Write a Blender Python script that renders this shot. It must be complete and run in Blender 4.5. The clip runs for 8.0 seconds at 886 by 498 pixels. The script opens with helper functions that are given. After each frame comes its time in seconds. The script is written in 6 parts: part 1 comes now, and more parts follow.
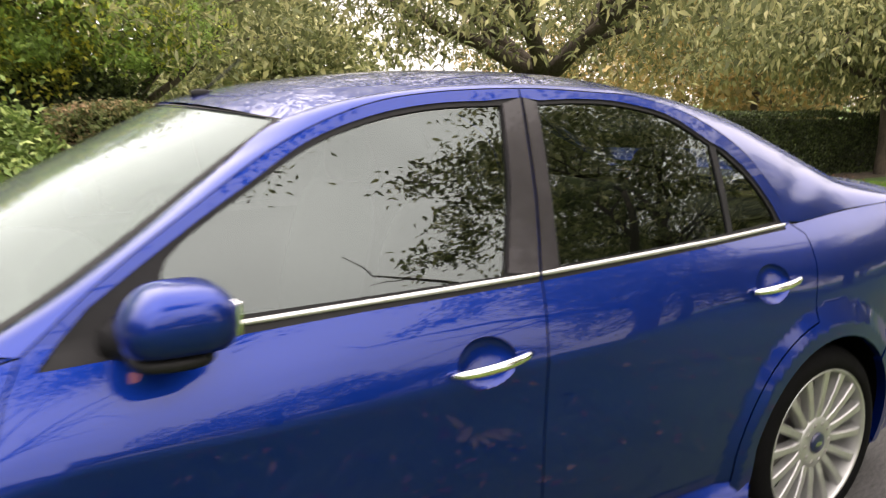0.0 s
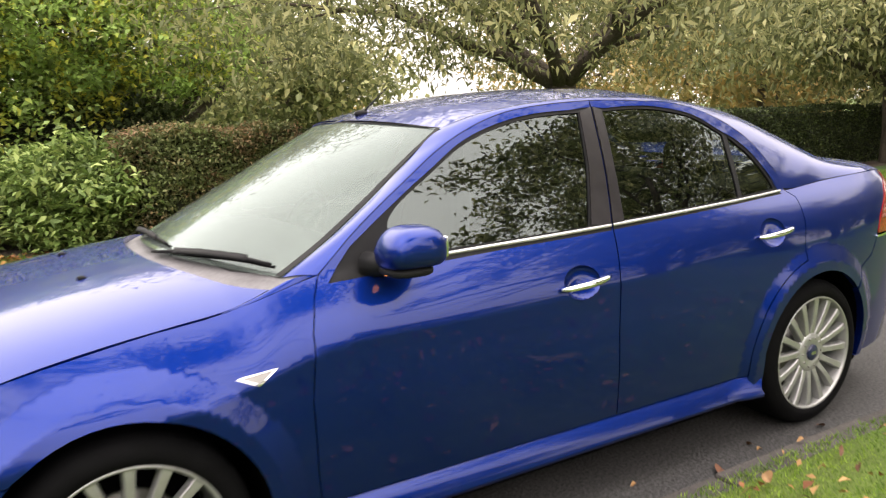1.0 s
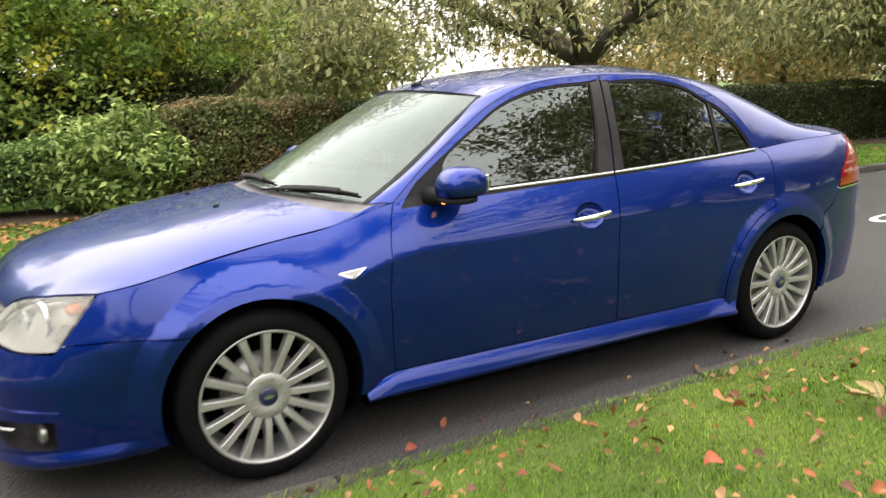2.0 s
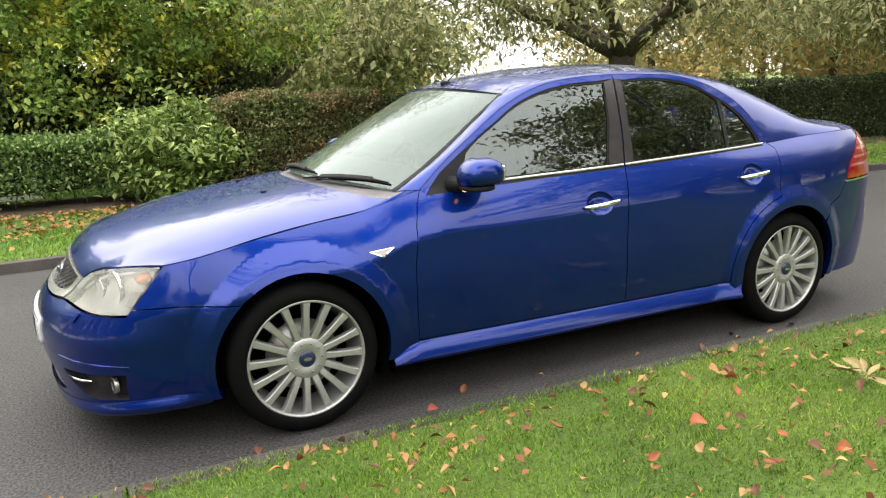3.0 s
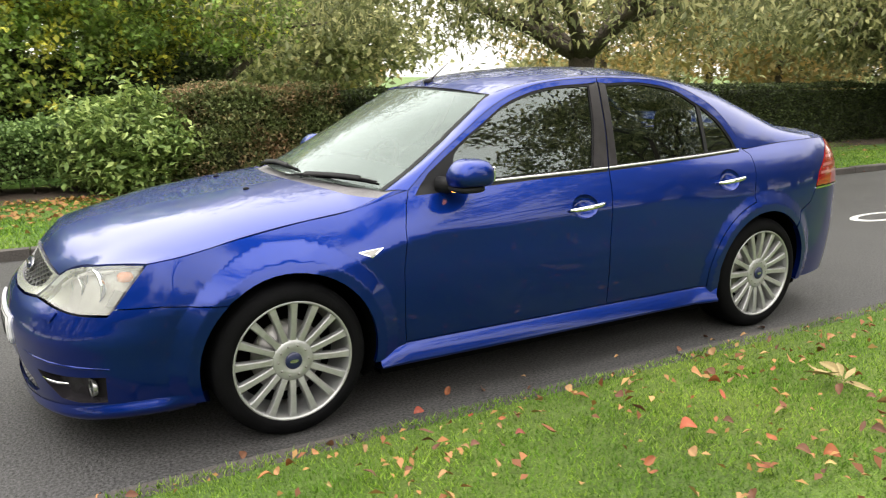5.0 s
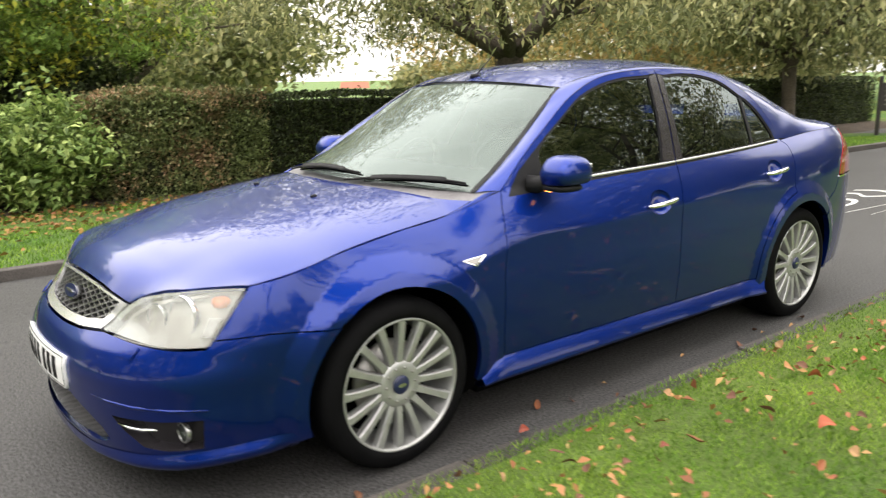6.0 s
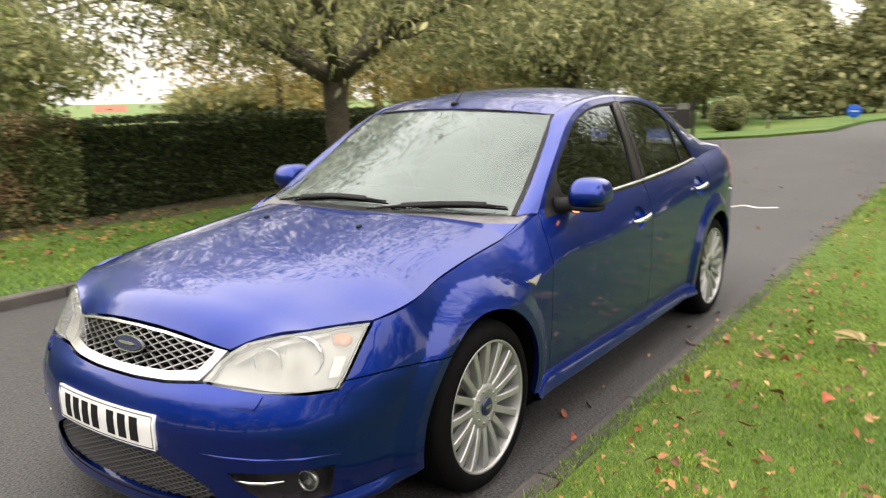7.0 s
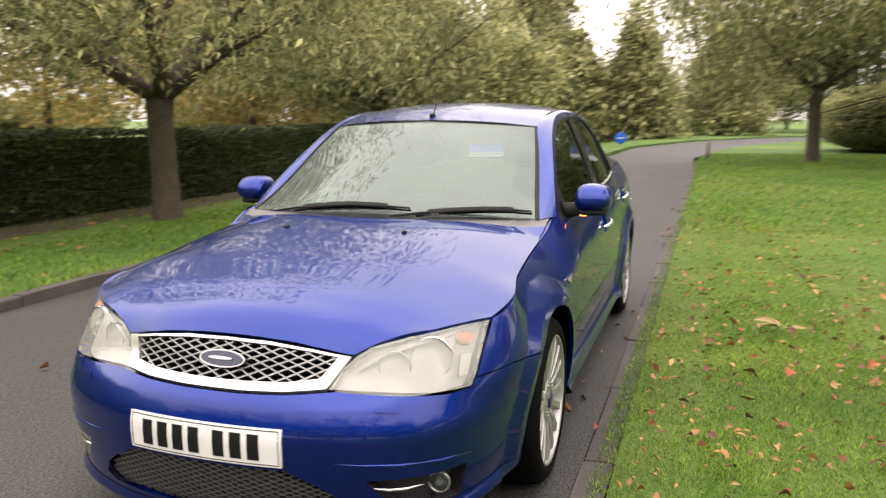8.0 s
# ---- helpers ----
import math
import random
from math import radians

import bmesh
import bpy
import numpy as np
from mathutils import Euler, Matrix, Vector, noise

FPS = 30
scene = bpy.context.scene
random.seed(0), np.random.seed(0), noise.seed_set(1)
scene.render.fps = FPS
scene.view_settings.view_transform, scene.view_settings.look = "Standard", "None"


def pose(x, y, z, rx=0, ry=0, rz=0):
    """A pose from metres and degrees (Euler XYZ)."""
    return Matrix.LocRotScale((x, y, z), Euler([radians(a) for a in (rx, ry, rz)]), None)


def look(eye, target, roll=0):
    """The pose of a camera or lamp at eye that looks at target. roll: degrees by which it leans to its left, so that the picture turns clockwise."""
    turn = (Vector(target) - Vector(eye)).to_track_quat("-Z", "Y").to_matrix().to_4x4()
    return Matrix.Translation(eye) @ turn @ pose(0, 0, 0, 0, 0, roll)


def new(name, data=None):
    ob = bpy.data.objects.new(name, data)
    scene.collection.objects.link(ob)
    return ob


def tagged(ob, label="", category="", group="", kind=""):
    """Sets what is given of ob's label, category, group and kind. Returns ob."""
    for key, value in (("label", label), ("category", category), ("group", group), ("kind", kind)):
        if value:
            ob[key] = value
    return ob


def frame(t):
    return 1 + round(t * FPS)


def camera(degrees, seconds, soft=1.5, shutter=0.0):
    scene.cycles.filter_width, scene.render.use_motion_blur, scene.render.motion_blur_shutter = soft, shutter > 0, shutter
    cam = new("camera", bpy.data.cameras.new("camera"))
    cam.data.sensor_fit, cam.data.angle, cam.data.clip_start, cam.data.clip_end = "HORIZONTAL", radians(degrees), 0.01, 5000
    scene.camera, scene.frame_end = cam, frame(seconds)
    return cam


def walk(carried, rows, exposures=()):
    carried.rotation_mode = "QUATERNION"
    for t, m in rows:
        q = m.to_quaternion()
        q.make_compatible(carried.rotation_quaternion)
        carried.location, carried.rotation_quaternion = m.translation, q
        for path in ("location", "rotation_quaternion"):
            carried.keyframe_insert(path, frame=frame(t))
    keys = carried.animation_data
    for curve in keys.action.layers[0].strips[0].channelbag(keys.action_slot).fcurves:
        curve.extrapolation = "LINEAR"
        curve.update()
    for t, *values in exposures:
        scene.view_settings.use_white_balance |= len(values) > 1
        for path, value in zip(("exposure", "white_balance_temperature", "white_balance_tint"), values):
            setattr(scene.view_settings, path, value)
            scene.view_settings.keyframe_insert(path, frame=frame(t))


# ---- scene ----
cam = camera(59.1, 8.0, soft=1.2, shutter=0.55)
PATH = [
    (0, (-0.873, -2.188, 1.371), (0.172, -0.524, 0.998), 0.6),
    (0.5, (-1.26, -2.443, 1.376), (-0.248, -0.758, 1.006), -2.5),
    (1, (-1.622, -2.781, 1.385), (-0.6, -1.097, 1.036), -1.9),
    (1.5, (-1.878, -3.136, 1.388), (-0.873, -1.446, 1.019), -1.3),
    (2, (-2.111, -3.436, 1.37), (-1.146, -1.732, 0.964), -1.8),
    (2.2, (-2.168, -3.562, 1.377), (-1.235, -1.843, 0.96), -1.7),
    (3.5, (-2.203, -3.807, 1.404), (-1.345, -2.05, 0.982), -1.9),
    (4, (-2.203, -3.805, 1.404), (-1.324, -2.059, 0.984), -1.6),
    (5.3, (-2.467, -3.533, 1.418), (-1.423, -1.883, 0.982), -0.1),
    (5.5, (-2.588, -3.395, 1.417), (-1.485, -1.783, 0.987), -0.5),
    (6, (-2.872, -2.998, 1.378), (-1.661, -1.465, 0.95), -1.0),
    (6.5, (-3.253, -2.607, 1.401), (-1.857, -1.228, 1.017), -1.1),
    (6.9, (-3.591, -2.333, 1.423), (-2.02, -1.154, 1.049), -1.2),
    (7, (-3.654, -2.263, 1.423), (-2.045, -1.139, 1.039), -1.1),
    (7.5, (-3.904, -1.842, 1.394), (-2.164, -0.933, 1.01), -1.2),
    (8, (-4.19, -1.377, 1.365), (-2.321, -0.745, 1.037), -0.1),
]
walk(cam, [(t, look(eye, target, roll)) for t, eye, target, roll in PATH],
     exposures=[(0, .86, 6750, 19), (2, .87, 6600, 14), (3.5, .84, 6450, 10), (4.2, .84, 6450, 10), (5.5, .86, 6500, 11), (6.5, .84, 6550, 13), (8, .68, 6850, 17)])
# ---- daylight: an overcast sky with a weak, wide sun ----
world = bpy.data.worlds.new("overcast_sky")
scene.world = world
world.use_nodes = True
wn, wl = world.node_tree.nodes, world.node_tree.links
wn.clear()
sky = wn.new("ShaderNodeTexSky")
sky.sky_type = "NISHITA"
sky.sun_disc = False
sky.sun_elevation = radians(38)
sky.sun_rotation = radians(200)
sky.air_density, sky.dust_density, sky.ozone_density = 1.0, 6.0, 1.0
# an even layer of cloud over the clear sky
grey = wn.new("ShaderNodeHueSaturation")
grey.inputs["Saturation"].default_value = 0.15
coords = wn.new("ShaderNodeTexCoord")
cloud = wn.new("ShaderNodeTexNoise")
cloud.inputs["Scale"].default_value, cloud.inputs["Detail"].default_value = 1.6, 5
tone = wn.new("ShaderNodeMapRange")
tone.inputs[1].default_value, tone.inputs[2].default_value = 0.3, 0.7
tone.inputs[3].default_value, tone.inputs[4].default_value = 15.0, 24.0
# the overcast sky is about three times brighter overhead than at the horizon
axes = wn.new("ShaderNodeSeparateXYZ")
dome = wn.new("ShaderNodeMapRange")
dome.inputs[1].default_value, dome.inputs[2].default_value = 0.0, 1.0
dome.inputs[3].default_value, dome.inputs[4].default_value = 0.50, 1.38
shade = wn.new("ShaderNodeMath")
shade.operation = "MULTIPLY"
tint = wn.new("ShaderNodeMix")
tint.data_type, tint.blend_type = "RGBA", "MULTIPLY"
tint.inputs[0].default_value = 1.0
tint.inputs[6].default_value = (1.0, 0.965, 0.905, 1)
veil = wn.new("ShaderNodeMix")
veil.data_type = "RGBA"
veil.inputs[0].default_value = 0.88
back = wn.new("ShaderNodeBackground")
back.inputs["Strength"].default_value = 0.122
wout = wn.new("ShaderNodeOutputWorld")
wl.new(sky.outputs[0], grey.inputs["Color"])
wl.new(coords.outputs["Generated"], cloud.inputs["Vector"])
wl.new(cloud.outputs["Fac"], tone.inputs[0])
wl.new(coords.outputs["Generated"], axes.inputs[0])
wl.new(axes.outputs[2], dome.inputs[0])
wl.new(tone.outputs[0], shade.inputs[0])
wl.new(dome.outputs[0], shade.inputs[1])
wl.new(shade.outputs[0], tint.inputs[7])
wl.new(grey.outputs[0], veil.inputs[6])
wl.new(tint.outputs[2], veil.inputs[7])
wl.new(veil.outputs[2], back.inputs["Color"])
wl.new(back.outputs[0], wout.inputs["Surface"])

sun_data = bpy.data.lights.new("sun", "SUN")
sun_data.energy, sun_data.angle, sun_data.color = 0.5, radians(90), (1.0, 0.97, 0.92)
sun = new("sun", sun_data)
sun.matrix_world = look((0, 0, 30), (4, -12, 0))
# ---- materials ----
def material(name, base=(0.5, 0.5, 0.5), rough=0.5, metal=0.0, coat=0.0, coat_rough=0.03, spec=0.5,
             vary=0.0, scale=8.0, fine=0.0, fine_scale=80.0, bump=0.0, bump_scale=60.0, bump_dist=0.01,
             per_object=0.0, island=0.0, tint=None):
    """A principled material whose base colour varies at two scales, with fine relief."""
    m = bpy.data.materials.new(name)
    m.use_nodes = True
    n, l = m.node_tree.nodes, m.node_tree.links
    p = n["Principled BSDF"]
    p.inputs["Roughness"].default_value = rough
    p.inputs["Metallic"].default_value = metal
    p.inputs["Coat Weight"].default_value = coat
    p.inputs["Coat Roughness"].default_value = coat_rough
    p.inputs["Specular IOR Level"].default_value = spec
    p.inputs["Base Color"].default_value = (*base, 1)
    coord = n.new("ShaderNodeTexCoord")
    value = None

    def add(a, b):
        if a is None:
            return b
        q = n.new("ShaderNodeMath")
        q.operation = "ADD"
        l.new(a, q.inputs[0]), l.new(b, q.inputs[1])
        return q.outputs[0]

    def centred(socket, amount):
        q = n.new("ShaderNodeMath")
        q.operation = "MULTIPLY_ADD"
        q.inputs[1].default_value, q.inputs[2].default_value = 2 * amount, -amount
        l.new(socket, q.inputs[0])
        return q.outputs[0]

    for amount, size in ((vary, scale), (fine, fine_scale)):
        if amount:
            t = n.new("ShaderNodeTexNoise")
            t.inputs["Scale"].default_value, t.inputs["Detail"].default_value = size, 4
            l.new(coord.outputs["Object"], t.inputs["Vector"])
            value = add(value, centred(t.outputs["Fac"], amount * 1.8))
    if per_object:
        o = n.new("ShaderNodeObjectInfo")
        value = add(value, centred(o.outputs["Random"], per_object))
    rnd = None
    if island:
        g = n.new("ShaderNodeNewGeometry")
        rnd = g.outputs["Random Per Island"]
        value = add(value, centred(rnd, island))
    if value is not None:
        one = n.new("ShaderNodeMath")
        one.operation = "ADD"
        one.inputs[1].default_value = 1.0
        one.use_clamp = False
        l.new(value, one.inputs[0])
        c = n.new("ShaderNodeMix")
        c.data_type, c.blend_type = "RGBA", "MULTIPLY"
        c.inputs[0].default_value = 1.0
        c.inputs[6].default_value = (*base, 1)
        if tint is not None:
            mixc = n.new("ShaderNodeMix")
            mixc.data_type = "RGBA"
            mixc.inputs[6].default_value = (*base, 1)
            mixc.inputs[7].default_value = (*tint, 1)
            ramp = n.new("ShaderNodeMapRange")
            ramp.inputs[1].default_value, ramp.inputs[2].default_value = 0.45, 0.95
            if rnd is not None:
                l.new(rnd, ramp.inputs[0])
            elif per_object:
                l.new(o.outputs["Random"], ramp.inputs[0])
            else:
                t2 = n.new("ShaderNodeTexNoise")
                t2.inputs["Scale"].default_value, t2.inputs["Detail"].default_value = scale * 0.37, 3
                l.new(coord.outputs["Object"], t2.inputs["Vector"])
                ramp.inputs[1].default_value, ramp.inputs[2].default_value = 0.42, 0.68
                l.new(t2.outputs["Fac"], ramp.inputs[0])
            l.new(ramp.outputs[0], mixc.inputs[0])
            l.new(mixc.outputs[2], c.inputs[6])
        l.new(one.outputs[0], c.inputs[7])
        l.new(c.outputs[2], p.inputs["Base Color"])
    if bump:
        t = n.new("ShaderNodeTexNoise")
        t.inputs["Scale"].default_value, t.inputs["Detail"].default_value = bump_scale, 5
        l.new(coord.outputs["Object"], t.inputs["Vector"])
        b = n.new("ShaderNodeBump")
        b.inputs["Strength"].default_value, b.inputs["Distance"].default_value = bump, bump_dist
        l.new(t.outputs["Fac"], b.inputs["Height"])
        l.new(b.outputs[0], p.inputs["Normal"])
    return m


def foliage(name, base, tint, island=0.35, rough=0.55, through_light=0.35, patch=0.0, patch_scale=1.4, patch_from=0.55):
    """Leaf: varied leaf by leaf and spray by spray, and lets some light through."""
    m = material(name, base, rough=rough, island=island, tint=tint, vary=0.25, scale=0.6, spec=0.35)
    n, l = m.node_tree.nodes, m.node_tree.links
    p = n["Principled BSDF"]
    if patch:
        # the second colour comes in patches, with single leaves of it elsewhere
        co, no = n.new("ShaderNodeTexCoord"), n.new("ShaderNodeTexNoise")
        no.inputs["Scale"].default_value, no.inputs["Detail"].default_value = patch_scale, 3
        l.new(co.outputs["Object"], no.inputs["Vector"])
        geo = n.new("ShaderNodeNewGeometry")
        sm = n.new("ShaderNodeMath")
        sm.operation = "MULTIPLY_ADD"
        sm.inputs[1].default_value = 1 - patch
        l.new(geo.outputs["Random Per Island"], sm.inputs[0]), l.new(no.outputs["Fac"], sm.inputs[2])
        mr = n.new("ShaderNodeMapRange")
        mr.inputs[1].default_value, mr.inputs[2].default_value = patch_from + (1 - patch) * 0.5, patch_from + 0.14 + (1 - patch) * 0.62
        l.new(sm.outputs[0], mr.inputs[0])
        for q in n:
            if q.type == "MIX" and q.blend_type == "MIX" and q.data_type == "RGBA":
                l.new(mr.outputs[0], q.inputs[0])
    t = n.new("ShaderNodeBsdfTranslucent")
    l.new(p.inputs["Base Color"].links[0].from_socket, t.inputs["Color"])
    mix = n.new("ShaderNodeMixShader")
    mix.inputs[0].default_value = through_light
    l.new(p.outputs[0], mix.inputs[1]), l.new(t.outputs[0], mix.inputs[2])
    l.new(mix.outputs[0], n["Material Output"].inputs["Surface"])
    return m


def window_glass(name, tint, film=0.0, film_colour=(0.6, 0.65, 0.62), gloss=0.012, ior=1.85):
    """A pane: clear tint seen through, Fresnel reflection, and a film of mist or dirt."""
    m = bpy.data.materials.new(name)
    m.use_nodes = True
    n, l = m.node_tree.nodes, m.node_tree.links
    n.clear()
    out = n.new("ShaderNodeOutputMaterial")
    tr = n.new("ShaderNodeBsdfTransparent")
    tr.inputs[0].default_value = (*tint, 1)
    gl = n.new("ShaderNodeBsdfGlossy")
    gl.inputs["Roughness"].default_value = gloss
    gl.inputs["Color"].default_value = (0.86, 0.97, 0.95, 1)
    fr = n.new("ShaderNodeFresnel")
    fr.inputs[0].default_value = ior
    mix = n.new("ShaderNodeMixShader")
    src = tr.outputs[0]
    if film:
        df = n.new("ShaderNodeBsdfDiffuse")
        df.inputs[0].default_value = (*film_colour, 1)
        co = n.new("ShaderNodeTexCoord")
        no = n.new("ShaderNodeTexNoise")
        no.inputs["Scale"].default_value, no.inputs["Detail"].default_value = 2.2, 6
        l.new(co.outputs["Object"], no.inputs["Vector"])
        mr = n.new("ShaderNodeMapRange")
        mr.inputs[1].default_value, mr.inputs[2].default_value = 0.3, 0.7
        mr.inputs[3].default_value, mr.inputs[4].default_value = film * 0.7, film * 1.2
        l.new(no.outputs["Fac"], mr.inputs[0])
        mf = n.new("ShaderNodeMixShader")
        l.new(mr.outputs[0], mf.inputs[0])
        l.new(tr.outputs[0], mf.inputs[1]), l.new(df.outputs[0], mf.inputs[2])
        src = mf.outputs[0]
    l.new(fr.outputs[0], mix.inputs[0])
    l.new(src, mix.inputs[1]), l.new(gl.outputs[0], mix.inputs[2])
    l.new(mix.outputs[0], out.inputs["Surface"])
    return m


PAINT = material("blue_metallic_paint", (0.0023, 0.0195, 0.178), rough=0.43, metal=0.86, spec=0.0, coat=1.0, coat_rough=0.03,
                 fine=0.10, fine_scale=900, vary=0.04, scale=3)
PAINT.node_tree.nodes["Principled BSDF"].inputs["Coat IOR"].default_value = 1.40
BLACK_PLASTIC = material("black_plastic", (0.009, 0.009, 0.010), rough=0.6, spec=0.2, vary=0.2, scale=20, bump=0.1, bump_scale=400)
BLACK_GLOSS = material("black_gloss_trim", (0.020, 0.018, 0.021), rough=0.25, spec=0.3, coat=0.25, vary=0.25, scale=9)
# near-black without gloss: the shade of recesses, gaps and floor is in this colour
DARK = material("recess_shade_black", (0.003, 0.003, 0.003), rough=1.0, spec=0.0)
RUBBER = material("tyre_rubber", (0.0035, 0.0035, 0.004), spec=0.06, rough=0.75, vary=0.3, scale=12, bump=0.2, bump_scale=150)
ALLOY = material("silver_alloy", (0.37, 0.372, 0.37), rough=0.42, metal=0.65, coat=0.3, vary=0.08, scale=10, fine=0.05)
CHROME = material("chrome", (0.82, 0.83, 0.84), rough=0.08, metal=1.0)
STEEL = material("brake_disc_steel", (0.30, 0.29, 0.28), rough=0.4, metal=0.9, vary=0.2, scale=30)
GRILLE_METAL = material("grille_metal", (0.26, 0.26, 0.265), rough=0.38, metal=0.9)
WHITE_PLATE = material("white_plate", (0.75, 0.75, 0.74), rough=0.3, vary=0.05, scale=15)
BADGE_BLUE = material("badge_blue", (0.008, 0.012, 0.05), rough=0.3, coat=0.4)
BADGE_SILVER = material("badge_silver", (0.42, 0.42, 0.44), rough=0.2, metal=0.9)
AMBER = material("amber_lens", (0.85, 0.22, 0.03), rough=0.2, coat=0.6)
LAMP_RED = material("red_lamp_lens", (0.26, 0.008, 0.010), rough=0.12, coat=1.0, vary=0.15, scale=30)
LAMP_CLEAR = material("clear_lamp_band", (0.25, 0.235, 0.22), rough=0.15, coat=1.0)
LAMP_BAND = material("pale_lamp_band", (0.34, 0.13, 0.12), rough=0.15, coat=1.0)
REFLECTOR = material("lamp_reflector", (0.88, 0.88, 0.87), rough=0.15, metal=0.9)
LAMP_HOUSING = material("lamp_housing", (0.50, 0.49, 0.465), rough=0.4, vary=0.12, scale=14)
SEAT_CLOTH = material("dark_seat_cloth", (0.02, 0.02, 0.022), rough=0.85, vary=0.2, scale=20)
GLASS_SIDE = window_glass("side_window_glass", (0.34, 0.38, 0.37))
GLASS_FRONT = window_glass("windscreen_glass", (0.55, 0.60, 0.58), film=0.17, film_colour=(0.46, 0.55, 0.51), gloss=0.035, ior=1.45)
LENS = window_glass("headlamp_lens", (0.93, 0.93, 0.91), film=0.21, film_colour=(0.88, 0.87, 0.83), gloss=0.03, ior=1.5)
ASPHALT = material("asphalt", (0.044, 0.043, 0.043), rough=0.66, spec=0.35, vary=0.18, scale=0.8, fine=1.2, fine_scale=80, bump=0.6, bump_scale=90, bump_dist=0.012)
KERB = material("kerb_concrete", (0.062, 0.055, 0.050), rough=0.85, vary=0.35, scale=3, fine=0.3, fine_scale=70, bump=0.5, bump_scale=60, per_object=0.15)
GRASS = material("mown_grass", (0.050, 0.112, 0.010), rough=0.9, vary=0.30, scale=0.7, fine=0.45, fine_scale=60, bump=0.8, bump_scale=90, bump_dist=0.02, tint=(0.095, 0.135, 0.015))
SOIL = material("soil", (0.055, 0.038, 0.025), rough=0.95, vary=0.4, scale=3, fine=0.4, fine_scale=50, bump=0.8, bump_scale=30, bump_dist=0.03)
BARK = material("bark", (0.085, 0.068, 0.052), rough=0.95, vary=0.3, scale=4, fine=0.4, fine_scale=30, bump=0.9, bump_scale=22, bump_dist=0.03)
ROAD_PAINT = material("white_road_paint", (0.55, 0.55, 0.53), rough=0.7, vary=0.2, scale=6, fine=0.3, fine_scale=60)
BLADES = foliage("grass_blades", (0.100, 0.205, 0.016), (0.20, 0.30, 0.035), island=0.5, patch=0.6, patch_scale=2.2, patch_from=0.5)
LEAF_OLIVE = foliage("olive_leaves", (0.225, 0.250, 0.108), (0.38, 0.36, 0.175), island=0.5, through_light=0.38)
LEAF_GREEN = foliage("green_yellow_leaves", (0.32, 0.45, 0.125), (0.60, 0.55, 0.095), island=0.55, through_light=0.48, patch=0.82, patch_scale=1.3, patch_from=0.515)
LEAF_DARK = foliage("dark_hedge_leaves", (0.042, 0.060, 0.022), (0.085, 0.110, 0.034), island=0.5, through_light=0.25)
LEAF_BRIGHT = foliage("bright_bush_leaves", (0.19, 0.285, 0.075), (0.36, 0.43, 0.15), island=0.45, through_light=0.28)
LEAF_HEDGE = foliage("green_hedge_leaves", (0.115, 0.195, 0.055), (0.20, 0.28, 0.09), island=0.5, through_light=0.25)
LEAF_BROWN = foliage("brown_hedge_twigs", (0.185, 0.225, 0.085), (0.33, 0.205, 0.125), island=0.5, through_light=0.25, patch=0.8, patch_scale=1.3, patch_from=0.495)
LEAF_AUTUMN = foliage("autumn_leaves", (0.33, 0.29, 0.11), (0.40, 0.27, 0.10), island=0.4)
LEAF_CONIFER = foliage("conifer_needles", (0.23, 0.25, 0.11), (0.34, 0.32, 0.15), island=0.35)
SCUTTLE = material("weathered_grey_plastic", (0.13, 0.125, 0.13), rough=0.6, vary=0.3, scale=9, fine=0.2)
AMBER_LIT = material("lit_amber_lamp", (0.9, 0.25, 0.03), rough=0.3)
AMBER_LIT.node_tree.nodes["Principled BSDF"].inputs["Emission Color"].default_value = (1.0, 0.32, 0.05, 1)
AMBER_LIT.node_tree.nodes["Principled BSDF"].inputs["Emission Strength"].default_value = 3.5
SATIN = material("satin_chrome", (0.54, 0.54, 0.54), rough=0.26, metal=0.7, vary=0.04, scale=20)
FOG_GLASS = window_glass("fog_lamp_glass", (0.8, 0.82, 0.82), film=0.04, ior=1.5)
FOG_BOWL = material("fog_lamp_bowl", (0.34, 0.34, 0.34), rough=0.25, metal=0.8)
# ---- shared tools ----
from mathutils import geometry


def part(name, bm, mat, parent, label="", smooth=True):
    """Links a bmesh as one mesh object under a thing or a part."""
    me = bpy.data.meshes.new(name)
    bm.to_mesh(me)
    bm.free()
    return mesh_part(name, me, mat, parent, label, smooth)


def mesh_part(name, me, mat, parent, label="", smooth=True):
    if mat is not None and not me.materials:
        me.materials.append(mat)
    if smooth:
        me.polygons.foreach_set("use_smooth", [True] * len(me.polygons))
    ob = new(name, me)
    if parent is not None:
        ob.parent = parent
    if label:
        ob["label"] = label
    return ob


def thing(name, label, category, group="", kind="", at=None):
    ob = new(name)
    ob.empty_display_size = 0.1
    if at is not None:
        ob.matrix_basis = at
    return tagged(ob, label, category, group, kind)


def raw_mesh(name, verts, faces):
    me = bpy.data.meshes.new(name)
    me.from_pydata([tuple(map(float, v)) for v in verts], [], faces)
    me.update()
    return me


def box(bm, lo, hi, bevel=0.0):
    r = bmesh.ops.create_cube(bm, size=1)
    vs = r["verts"]
    c = [(a + b) / 2 for a, b in zip(lo, hi)]
    d = [b - a for a, b in zip(lo, hi)]
    bmesh.ops.scale(bm, vec=d, verts=vs)
    bmesh.ops.translate(bm, vec=c, verts=vs)
    if bevel:
        es = list({e for v in vs for e in v.link_edges})
        bmesh.ops.bevel(bm, geom=es, offset=bevel, segments=2, affect="EDGES", profile=0.6)
    return bm


